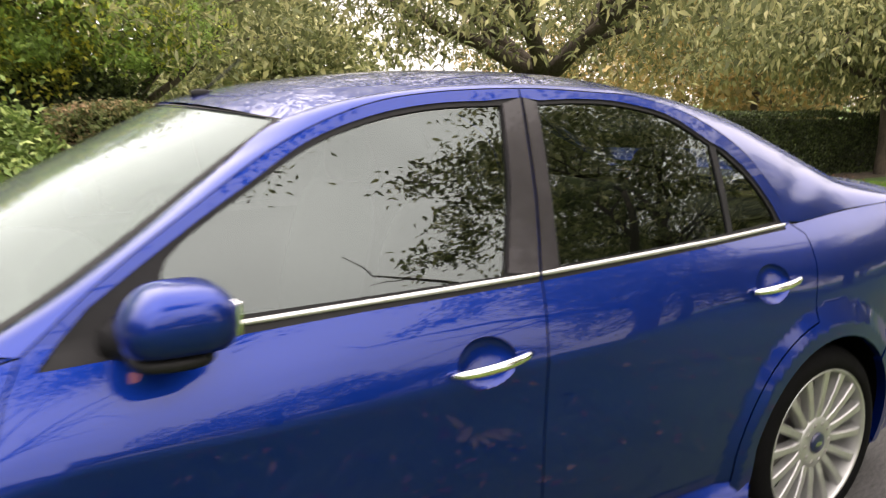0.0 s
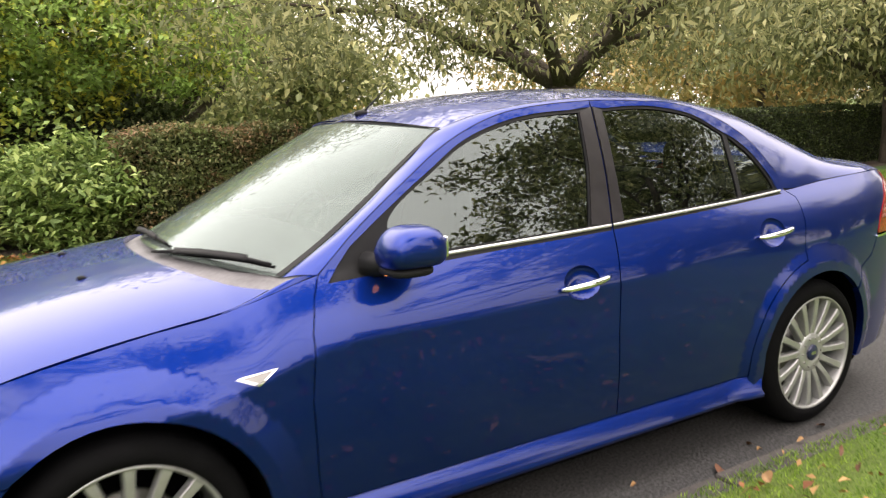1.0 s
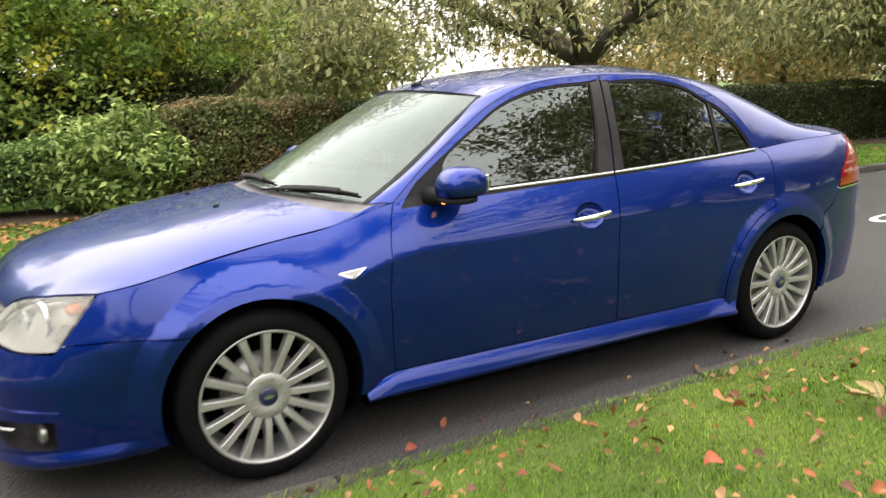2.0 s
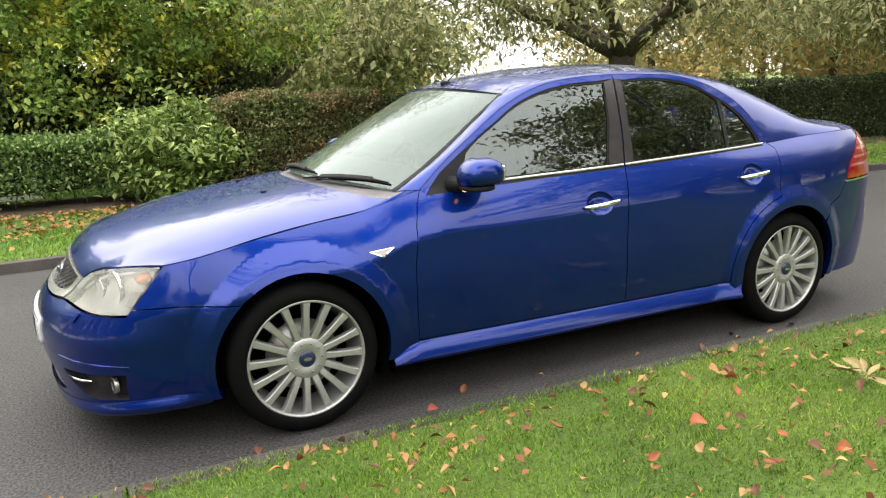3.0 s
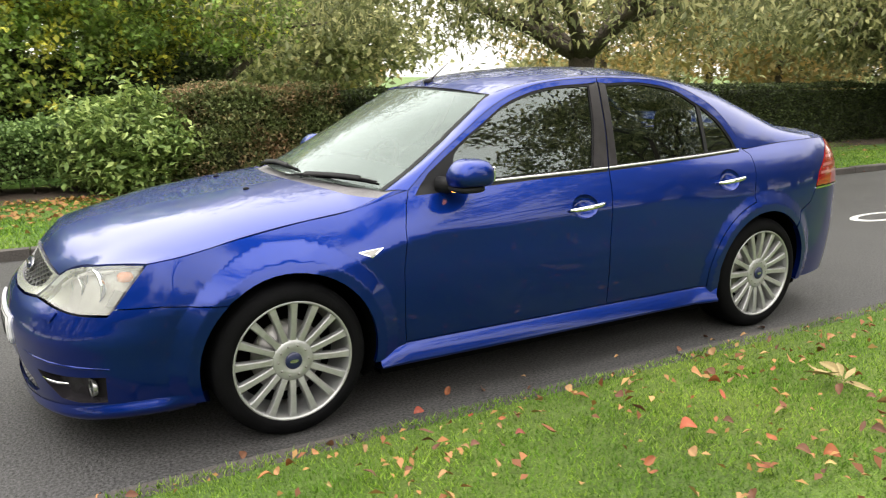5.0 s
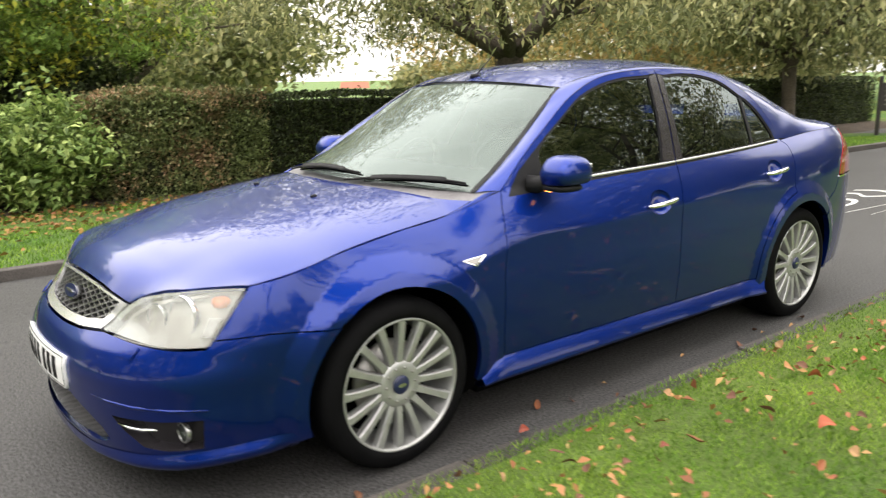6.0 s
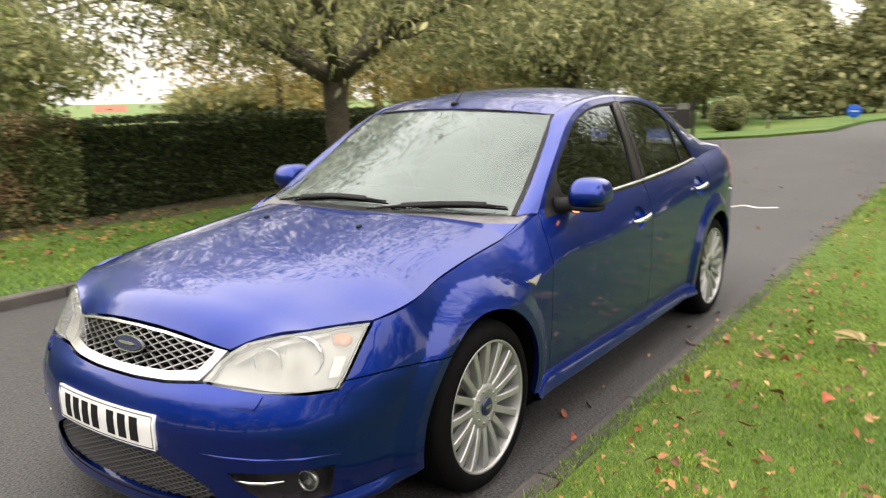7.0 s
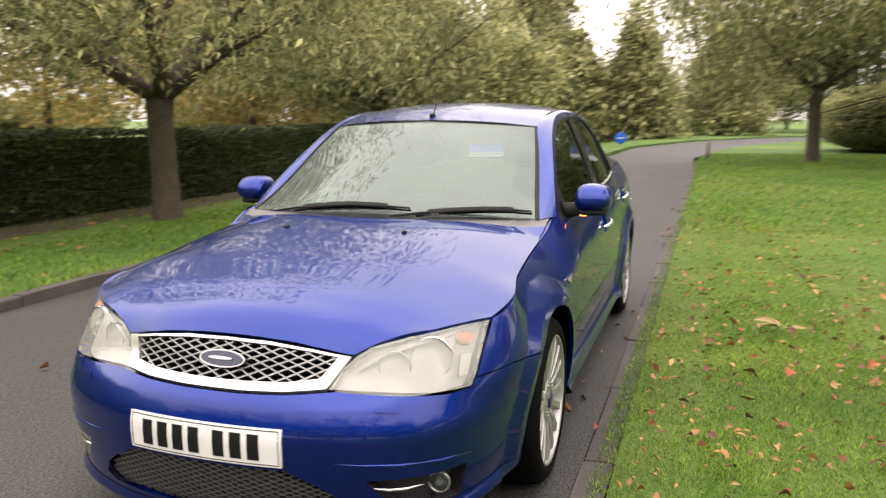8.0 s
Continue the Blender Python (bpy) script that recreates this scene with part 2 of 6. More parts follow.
def tube(points, radii, sides=8, closed_ends=True):
    """A tapered tube through the points, as a bmesh."""
    bm = bmesh.new()
    rings = []
    pts = [Vector(p) for p in points]
    for i, p in enumerate(pts):
        d = (pts[min(i + 1, len(pts) - 1)] - pts[max(i - 1, 0)]).normalized()
        a = d.orthogonal().normalized() if abs(d.z) > 0.98 else Vector((0, 0, 1)).cross(d).normalized()
        b = d.cross(a)
        r = radii[i] if hasattr(radii, "__len__") else radii
        rings.append([bm.verts.new(p + (a * math.cos(k * math.tau / sides) + b * math.sin(k * math.tau / sides)) * r) for k in range(sides)])
    for r0, r1 in zip(rings, rings[1:]):
        for k in range(sides):
            bm.faces.new((r0[k], r0[(k + 1) % sides], r1[(k + 1) % sides], r1[k]))
    if closed_ends:
        bm.faces.new(rings[0][::-1]), bm.faces.new(rings[-1])
    return bm


def lathe(profile, steps=48, axis="y"):
    """Turns a profile of (radius, along) about an axis."""
    bm = bmesh.new()
    rings = []
    for k in range(steps):
        a = k * math.tau / steps
        rings.append([bm.verts.new((r * math.cos(a), h, r * math.sin(a))) for r, h in profile])
    for k in range(steps):
        r0, r1 = rings[k], rings[(k + 1) % steps]
        for i in range(len(profile) - 1):
            bm.faces.new((r0[i], r0[i + 1], r1[i + 1], r1[i]))
    bmesh.ops.remove_doubles(bm, verts=bm.verts, dist=1e-5)
    bmesh.ops.recalc_face_normals(bm, faces=bm.faces)
    return bm


def merge(target, source):
    me = bpy.data.meshes.new("joined")
    source.to_mesh(me)
    source.free()
    target.from_mesh(me)
    bpy.data.meshes.remove(me)
    return target


def blob(centre, radii, power=0.6, u=24, v=14, skew=None):
    """A rounded block (superellipsoid)."""
    bm = bmesh.new()
    sp = lambda a, e: math.copysign(abs(a) ** e, a)
    rings = []
    for j in range(v + 1):
        b = -math.pi / 2 + math.pi * j / v
        ring = []
        for i in range(u):
            a = math.tau * i / u
            p = Vector((sp(math.cos(b), power) * sp(math.cos(a), power), sp(math.cos(b), power) * sp(math.sin(a), power), sp(math.sin(b), power)))
            if skew:
                p = skew(p)
            ring.append(bm.verts.new((centre[0] + p.x * radii[0], centre[1] + p.y * radii[1], centre[2] + p.z * radii[2])))
        rings.append(ring)
    for r0, r1 in zip(rings, rings[1:]):
        for i in range(u):
            bm.faces.new((r0[i], r0[(i + 1) % u], r1[(i + 1) % u], r1[i]))
    bmesh.ops.remove_doubles(bm, verts=bm.verts, dist=1e-5)
    bmesh.ops.recalc_face_normals(bm, faces=bm.faces)
    return bm


def inside(poly, pts):
    """Which points lie inside the polygon."""
    x, y = pts[:, 0], pts[:, 1]
    r = np.zeros(len(pts), bool)
    n = len(poly)
    for i in range(n):
        (x0, y0), (x1, y1) = poly[i], poly[(i + 1) % n]
        if y0 != y1:
            c = ((y0 > y) != (y1 > y)) & (x < (x1 - x0) * (y - y0) / (y1 - y0) + x0)
            r ^= c
    return r


def resample(poly, step):
    out = []
    n = len(poly)
    for i in range(n):
        a, b = np.array(poly[i], float), np.array(poly[(i + 1) % n], float)
        k = max(1, int(round(np.hypot(*(b - a)) / step)))
        out += [a + (b - a) * j / k for j in range(k)]
    return np.array(out)


# ---- ground, road, verges ----
NEAR_KERB, FAR_KERB = -0.96, 3.90


def base_z(x, y):
    """Height of the cambered road and of the ground that falls gently to the far side."""
    return -0.075 * max(0.0, min(y, 7.8) - 1.9)


def ground_z(x, y):
    """Height of the grass."""
    if y > 1:
        return base_z(x, y) + 0.075
    return 0.022 + 0.098 * min(1.0, max(0.0, (NEAR_KERB - 0.13 - y) / 0.5))


def linspace(a, b, n):
    return [a + (b - a) * i / (n - 1) for i in range(n)]


def sheet(name, xs, ys, zf, mat, label, category):
    verts = [(x, y, zf(x, y)) for y in ys for x in xs]
    nx = len(xs)
    faces = [(j * nx + i, j * nx + i + 1, (j + 1) * nx + i + 1, (j + 1) * nx + i) for j in range(len(ys) - 1) for i in range(nx - 1)]
    ob = mesh_part(name, raw_mesh(name, verts, faces), mat, None)
    return tagged(ob, label, category, kind="structure")


def region(name, outline, zf, mat, label, category, step=1.2, skirt=0.15):
    """A piece of ground inside an outline, with its edge turned down."""
    rim = resample(outline, step)
    lo, hi = rim.min(0), rim.max(0)
    gx, gy = np.meshgrid(np.arange(lo[0], hi[0], step), np.arange(lo[1], hi[1], step))
    grid = np.stack([gx.ravel(), gy.ravel()], 1)
    grid = grid[inside(rim, grid)]
    d = np.min(np.hypot(grid[:, None, 0] - rim[None, :, 0], grid[:, None, 1] - rim[None, :, 1]), axis=1)
    grid = grid[d > step * 0.4]
    n = len(rim)
    co, _, tris, _, _, _ = geometry.delaunay_2d_cdt([Vector(p) for p in list(map(tuple, rim)) + list(map(tuple, grid))], [(i, (i + 1) % n) for i in range(n)], [], 0, 1e-6)
    co = np.array([tuple(c) for c in co])
    ok = inside(rim, np.array([co[list(t)].mean(0) for t in tris]))
    verts = [(x, y, zf(x, y)) for x, y in co]
    faces = [tuple(t) for t, k in zip(tris, ok) if k]
    faces = [f if np.cross(co[f[1]] - co[f[0]], co[f[2]] - co[f[0]]) > 0 else f[::-1] for f in faces]
    b = len(verts)
    verts += [(x, y, zf(x, y)) for x, y in rim] + [(x, y, zf(x, y) - skirt) for x, y in rim]
    faces += [(b + i, b + (i + 1) % n, b + n + (i + 1) % n, b + n + i) for i in range(n)]
    return tagged(mesh_part(name, raw_mesh(name, verts, faces), mat, None, smooth=False), label, category, kind="structure")


steps = [-900, -200, -60, -30, -15, -6, 0, 1.9, 4, 6, 7.8, 12, 20, 40, 80, 200, 900]
sheet("ground", steps, steps, lambda x, y: base_z(x, y) - 0.12, GRASS, "level grassland reaching to the horizon", "ground")
region("road", [(-50, NEAR_KERB), (-20, NEAR_KERB), (19, NEAR_KERB), (25, -0.9), (34, -2.4), (44, -6.0), (56, -12), (64, -20), (68, -15), (58, -6), (46, -0.6), (34, 2.0), (26, 2.1), (24.5, 4.0),
                (26, 10), (31, 18), (38, 24), (35, 28), (26, 21), (21, 12), (19.5, 6.5), (18.5, 4.55), (16.5, FAR_KERB), (-50, FAR_KERB)],
       lambda x, y: base_z(x, y), ASPHALT, "worn grey asphalt park road with a junction", "road")
region("verge_near", [(-50, NEAR_KERB - 0.13), (-10, NEAR_KERB - 0.13), (19, NEAR_KERB - 0.13), (25, -1.1), (34, -2.6), (44, -6.3), (56, -12.4), (60, -50), (-50, -50)],
       ground_z, GRASS, "mown green grass verge strewn with fallen leaves", "grass", step=0.9)
region("verge_far", [(-50, FAR_KERB + 0.12), (16.5, FAR_KERB + 0.12), (18.3, 4.7), (19.2, 6.6), (20.7, 12), (25.6, 21.2), (30, 25), (20, 60), (-50, 60)],
       lambda x, y: base_z(x, y) + 0.075, GRASS, "mown grass verge in front of the hedge, with leaf litter", "grass", step=1.5)
region("verge_island", [(26.3, 10), (24.9, 4.1), (26.3, 2.4), (34, 2.3), (46, -0.3), (58, -5.7), (70, -15), (110, -30), (120, 60), (45, 32), (38.3, 23.8), (31.3, 17.8)],
       lambda x, y: base_z(x, y) + 0.075, GRASS, "grass bank beyond the junction", "grass", step=2.5)


def kerb_run(name, x0, x1, y, width, height, length, label):
    root = thing(name, label, "kerb", kind="structure")
    rng = random.Random(5)
    shared = []
    for k in range(4):
        bm = box(bmesh.new(), (0, 0, -0.15), (length - 0.008, width, height), 0.012)
        for v in bm.verts:
            v.co += Vector((0, rng.uniform(-0.004, 0.004), rng.uniform(-0.004, 0.004)))
        me = bpy.data.meshes.new("kerb_stone")
        bm.to_mesh(me)
        bm.free()
        me.materials.append(KERB)
        shared.append(me)
    for i in range(int((x1 - x0) / length)):
        ob = new("kerb_stone", shared[i % 4])
        ob.parent = root
        ob.location = (x0 + i * length, y + rng.uniform(-0.004, 0.004), base_z(0, y) + rng.uniform(-0.006, 0.004))
    return root


kerb_run("kerb_near", -14, 19, NEAR_KERB - 0.125, 0.128, 0.012, 0.915, "low dirty concrete kerb along the grass edge")
kerb_run("kerb_far", -14, 16.5, FAR_KERB, 0.12, 0.095, 0.915, "dark concrete kerb below the far verge")
# ---- hedges and trees ----
def leaf_mesh(name, centres, length, width, rng, droop=0.3, spread=1.0, axes=None):
    """One folded leaf at each centre: base, two sides and tip."""
    n = len(centres)
    az = rng.uniform(0, math.tau, n)
    el = rng.normal(-droop, 0.5 * spread, n)
    d = np.stack([np.cos(az) * np.cos(el), np.sin(az) * np.cos(el), np.sin(el)], 1)
    if axes is not None:
        d = d * 0.6 + axes
        d /= np.linalg.norm(d, axis=1)[:, None]
    up = rng.normal(0, 0.45, (n, 3)) + np.array([0, 0, 1.0])
    s = np.cross(d, up)
    s /= np.linalg.norm(s, axis=1)[:, None] + 1e-9
    nn = np.cross(s, d)
    size = rng.uniform(0.65, 1.3, n)[:, None]
    ln, wd = length * size, width * size
    a = centres - d * ln * 0.5
    tip = centres + d * ln * 0.5 - nn * ln * 0.12
    lft = centres - s * wd * 0.5 + nn * wd * 0.22 - d * ln * 0.05
    rgt = centres + s * wd * 0.5 + nn * wd * 0.22 - d * ln * 0.05
    co = np.stack([a, rgt, tip, lft], 1).reshape(-1, 3)
    me = bpy.data.meshes.new(name)
    me.vertices.add(4 * n)
    me.vertices.foreach_set("co", co.astype(np.float32).ravel())
    me.loops.add(4 * n)
    me.loops.foreach_set("vertex_index", np.arange(4 * n, dtype=np.int32))
    me.polygons.add(n)
    me.polygons.foreach_set("loop_start", np.arange(0, 4 * n, 4, dtype=np.int32))
    me.polygons.foreach_set("loop_total", np.full(n, 4, dtype=np.int32))
    me.update(calc_edges=True)
    return me


def clusters(centres, per, radius, rng, flat=0.7):
    """Points scattered round each centre."""
    n = len(centres)
    off = rng.normal(0, 1, (n, per, 3)) * np.array([1, 1, flat]) * (np.asarray(radius).reshape(-1, 1, 1) * 0.5)
    return (centres[:, None, :] + off).reshape(-1, 3)


def crown_points(rng, n, centre, radii, hollow=0.45, low=None, lump=0.35):
    """Cluster centres in a lumpy ellipsoid, denser to the outside."""
    d = rng.normal(0, 1, (n, 3))
    d /= np.linalg.norm(d, axis=1)[:, None]
    r = hollow + (1 - hollow) * rng.uniform(0, 1, n) ** 0.6
    lumps = 1 + lump * (np.sin(d[:, 0] * 5.1 + 1) * np.sin(d[:, 1] * 4.3 + 2) + np.sin(d[:, 2] * 6.2 + d[:, 0] * 3)) * 0.5
    p = np.array(centre) + d * np.array(radii) * (r * lumps)[:, None]
    if low is not None:
        p = p[p[:, 2] > low]
    return p


def limbs(bm, rng, start, direction, length, radius, depth, wander=0.35, bend=0.0):
    """Tapered limbs that fork, joined into one mesh."""
    pts, radii = [Vector(start)], [radius]
    d = Vector(direction).normalized()
    steps = 5
    for i in range(steps):
        d = (d + Vector((rng.normal(0, wander), rng.normal(0, wander), rng.normal(0, wander * 0.5) - bend)) * 0.35).normalized()
        pts.append(pts[-1] + d * length / steps)
        radii.append(radius * (1 - 0.55 * (i + 1) / steps))
    merge(bm, tube(pts, radii, 8 if depth > 1 else 5))
    if depth > 0:
        for k in range(3):
            i = 2 + k if k < 3 else 4
            side = Vector((rng.normal(0, 1), rng.normal(0, 1), rng.normal(0.1, 0.4))).normalized()
            limbs(bm, rng, pts[min(i, 4) + (1 if k == 2 else 0)], d * 0.6 + side * 0.7, length * rng.uniform(0.5, 0.75), radii[min(i, 4)] * 0.65, depth - 1, wander, bend)


def tree(name, label, at, fork, trunk_r, limb_len, crown, leaf, mat, n, per, seed, limb_dirs=None, depth=2, droop=0.5, low=None, cluster=0.5, group="", bend=0.0, hollow=0.45, flat=0.7):
    rng = np.random.default_rng(seed)
    x, y = at
    z = ground_z(x, y) - 0.08
    root = thing(name, label, "tree", group, at=Matrix.Translation((x, y, z)))
    pts = [(0, 0, -0.1), (0.01, 0, 0.12), (0.02, 0.01, fork * 0.4), (0.0, 0.03, fork * 0.8), (0, 0, fork)]
    bm = tube(pts, [trunk_r * 1.5, trunk_r * 1.15, trunk_r * 0.95, trunk_r * 0.95, trunk_r * 1.1], 14)
    dirs = limb_dirs or [(math.cos(a), math.sin(a), 0.9) for a in (0.3, 1.9, 3.4, 4.9)]
    for dx, dy, dz in dirs:
        limbs(bm, rng, (0, 0, fork - trunk_r * 0.6), (dx, dy, dz), limb_len * rng.uniform(0.8, 1.1), trunk_r * 0.62, depth, bend=bend)
    part("trunk", bm, BARK, root)
    centre, radii = crown
    c = crown_points(rng, n, centre, radii, hollow, low)
    pts = clusters(c, per, rng.uniform(0.6, 1.3, len(c)) * cluster, rng, flat)
    mesh_part("crown", leaf_mesh("crown", pts, leaf[0], leaf[1], rng, droop), mat, root)
    return root


def hedge(name, label, x0, x1, y0, y1, height, mat, n, seed, leaf=(0.05, 0.03), rough=0.06, foot=0.0):
    """A clipped hedge: solid core coloured as its inner shade, with leaves standing out of its faces."""
    rng = np.random.default_rng(seed)
    root = thing(name, label, "hedge")
    zb0 = min(ground_z(x0, y0), ground_z(x1, y0)) - 0.05
    if foot:
        stems = bmesh.new()
        for k in range(int((x1 - x0) / 0.22)):
            sx, sy = x0 + 0.22 * k + rng.uniform(-.08, .08), rng.uniform(y0 + .2, y1 - .2)
            merge(stems, tube([(sx, sy, zb0), (sx + rng.normal(0, .05), sy + rng.normal(0, .05), zb0 + foot * .6), (sx + rng.normal(0, .12), sy + rng.normal(0, .1), zb0 + foot * 1.5)], [.014, .011, .008], 5))
        tagged(part("stems", stems, BARK, root), kind="stuff")
        zb0 += foot
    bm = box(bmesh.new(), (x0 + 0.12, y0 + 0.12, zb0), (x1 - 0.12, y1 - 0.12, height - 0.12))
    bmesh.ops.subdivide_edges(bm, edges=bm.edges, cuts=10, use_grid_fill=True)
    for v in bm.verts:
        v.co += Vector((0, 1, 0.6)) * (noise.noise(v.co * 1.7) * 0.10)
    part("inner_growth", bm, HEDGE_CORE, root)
    w, d, h = x1 - x0, y1 - y0, height - zb0
    pick = rng.uniform(0, 1, n)
    area = np.array([w * h, w * d, d * h])
    cut = np.cumsum(area / area.sum())
    px, py, pz = rng.uniform(x0, x1, n), rng.uniform(y0, y1, n), zb0 + h * rng.uniform(0.0, 1, n) ** 0.85
    front, top = pick < cut[0], (pick >= cut[0]) & (pick < cut[1])
    side = pick >= cut[1]
    py[front] = y0
    pz[top] = height
    px[side] = np.where(rng.uniform(0, 1, side.sum()) < 0.5, x0, x1)
    wob = np.array([noise.noise(Vector((a * 1.3, c * 1.6, seed))) for a, c in zip(px, pz)]) * rough * 1.6
    py += np.where(front, wob, 0) + rng.normal(0, rough * 0.5, n)
    pz += np.where(top, wob, 0) + rng.normal(0, rough * 0.4, n)
    px += rng.normal(0, rough * 0.5, n)
    mesh_part("foliage", leaf_mesh("foliage", np.stack([px, py, pz], 1), leaf[0], leaf[1], rng, 0.1, 1.4), mat, root)
    return root


# dark colour stands for the shade deep between the leaves
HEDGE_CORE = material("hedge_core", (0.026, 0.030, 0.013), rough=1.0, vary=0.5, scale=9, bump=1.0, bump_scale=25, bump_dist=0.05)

hedge("clipped_hedge", "tall clipped dark green hedge behind the verge", 2.9, 26, 9.3, 10.4, 1.13, LEAF_DARK, 60000, 3, leaf=(0.070, 0.042))
hedge("twiggy_hedge", "rough hedge with patches of brown bare twigs and ivy", 0.38, 3.0, 9.25, 10.4, 1.18, LEAF_BROWN, 26000, 4, leaf=(0.07, 0.035), rough=0.13)
hedge("low_hedge", "loose low green hedge with leggy stems", -9, -0.9, 9.5, 10.5, 0.66, LEAF_HEDGE, 34000, 5, leaf=(0.08, 0.04), rough=0.17, foot=0.30)
# dark leaf mass added to stand for the deep shade under the canopy
hedge("tree_shade_mass", "dark leafy mass added as the deep shade below the trees", -10, 1.9, 12.3, 14.2, 1.5, LEAF_DARK, 24000, 6, leaf=(0.11, 0.07), rough=0.30)


def bush(name, label, at, radii, mat, n, seed, leaf, category="bush"):
    rng = np.random.default_rng(seed)
    x, y = at
    root = thing(name, label, category, at=Matrix.Translation((x, y, ground_z(x, y) - 0.05)))
    bm = bmesh.new()
    for k in range(14):
        a = k * 2.4
        tip = Vector((math.cos(a) * radii[0] * 0.6, math.sin(a) * radii[1] * 0.6, radii[2] * rng.uniform(0.9, 1.7)))
        merge(bm, tube([(0.1 * math.cos(a), 0.1 * math.sin(a), 0), tip * 0.5 + Vector((0, 0, 0.1)), tip], [0.02, 0.014, 0.006], 5))
    part("stems", bm, BARK, root)
    c = crown_points(rng, n, (0, 0, radii[2]), radii, 0.5, 0.05)
    mesh_part("foliage", leaf_mesh("foliage", clusters(c, 14, np.full(len(c), 0.3), rng), leaf[0], leaf[1], rng, 0.2), mat, root)
    return root


bush("leafy_bush", "bright green leafy bush growing out of the hedge", (-0.42, 9.45), (0.95, 0.7, 0.80), LEAF_BRIGHT, 520, 7, (0.145, 0.06))

tree("spreading_tree", "broad low tree with drooping olive leaves and forked trunk", (6.95, 7.4), 2.25, 0.225, 3.4, ((-0.4, -0.2, 4.55), (6.3, 5.4, 2.9)), (0.145, 0.046), LEAF_OLIVE,
     1750, 32, 11, limb_dirs=[(-1, 0.1, 0.50), (-0.8, -0.9, 0.62), (0.75, -0.3, 0.85), (0.9, 0.6, 0.7), (-0.2, 0.9, 0.8), (0.1, -1, 0.6)], depth=2, droop=0.55, low=2.4, cluster=0.66, bend=0.08, hollow=0.36)
tree("dense_tree", "dense tree with green leaves turning yellow", (-1.6, 14.0), 1.4, 0.24, 3.0, ((0, 0, 3.7), (5.0, 3.4, 3.2)), (0.125, 0.08), LEAF_GREEN,
     1350, 74, 12, droop=0.4, low=1.15, cluster=0.50, hollow=0.45)
tree("dense_tree", "dense tree with green leaves turning yellow", (-9.5, 13.6), 1.4, 0.24, 3.0, ((0, 0, 3.8), (5.0, 3.6, 3.2)), (0.13, 0.085), LEAF_GREEN,
     1200, 68, 13, droop=0.4, low=0.8, cluster=0.55, hollow=0.45)
tree("thin_tree", "thin-leaved tree behind the hedge", (2.6, 16.0), 1.6, 0.18, 3.0, ((0, 0, 5.2), (3.6, 3.0, 3.4)), (0.17, 0.09), LEAF_OLIVE,
     760, 22, 19, droop=0.6, low=2.0, cluster=0.9, hollow=0.4)
tree("verge_tree", "slender tree by the hedge with hanging olive leaves", (19.2, 8.75), 2.3, 0.20, 3.2, ((0.4, 0.6, 5.0), (4.4, 3.8, 3.1)), (0.24, 0.09), LEAF_OLIVE,
     1500, 20, 14, droop=0.8, low=2.0, cluster=0.9, bend=0.05)
tree("young_tree", "small tree on the mown grass", (21.1, -4.26), 2.2, 0.19, 2.8, ((0, 0, 5.2), (5.0, 4.6, 3.3)), (0.20, 0.07), LEAF_OLIVE,
     1300, 18, 15, droop=0.8, low=2.2, cluster=0.9, bend=0.05)
tree("wide_tree", "wide tree with a long low limb over the grass", (20.5, -11.5), 2.6, 0.28, 4.5, ((0, 3.0, 5.4), (5.5, 9.5, 2.6)), (0.22, 0.08), LEAF_OLIVE,
     1500, 18, 16, limb_dirs=[(0.05, 1, 0.10), (-0.3, 1, 0.35), (0.8, 0.3, 0.8), (-0.8, -0.2, 0.8)], droop=0.8, low=2.7, cluster=0.9, bend=0.0)
tree("overhanging_tree", "tall tree whose leafy boughs reach over the lawn", (10.3, -10.5), 4.0, 0.30, 4.6, ((-0.3, 0.8, 9.2), (4.8, 4.2, 3.6)), (0.24, 0.11), LEAF_OLIVE,
     78, 95, 17, droop=0.4, low=5.2, cluster=1.15, hollow=0.25, flat=0.15)

tree("bough_tree", "tall tree on the lawn with thin boughs reaching towards the road", (-4.6, -10.8), 4.5, 0.15, 4.4, ((4.6, 4.6, 8.7), (2.6, 1.6, 0.9)), (0.17, 0.07), LEAF_OLIVE,
     85, 80, 18, limb_dirs=[(1, 0.9, 0.7), (0.8, 1, 0.8), (1, 0.6, 0.85), (-0.6, -0.4, 1.2)], droop=0.4, low=5.2, cluster=1.0, hollow=0.2, flat=0.18)


def bed_edge(x):
    """Where the bare soil in front of the hedge begins."""
    k = min(1.0, max(0.0, (x - 0.5) / 3.0))
    return 8.75 - 0.7 * k + 0.22 * noise.noise(Vector((x * 0.8, 4, 0)))


bed = sheet("hedge_bed", linspace(-12, 26, 77), linspace(7.7, 10.6, 13), lambda x, y: base_z(x, y) + 0.075 - 0.03 + 0.05 * min(1.0, max(-1.0, (y - bed_edge(x)) * 4)) + 0.03 * noise.noise(Vector((x * 2, y * 2, 0))), SOIL, "bare soil and leaf litter under the hedge", "soil")
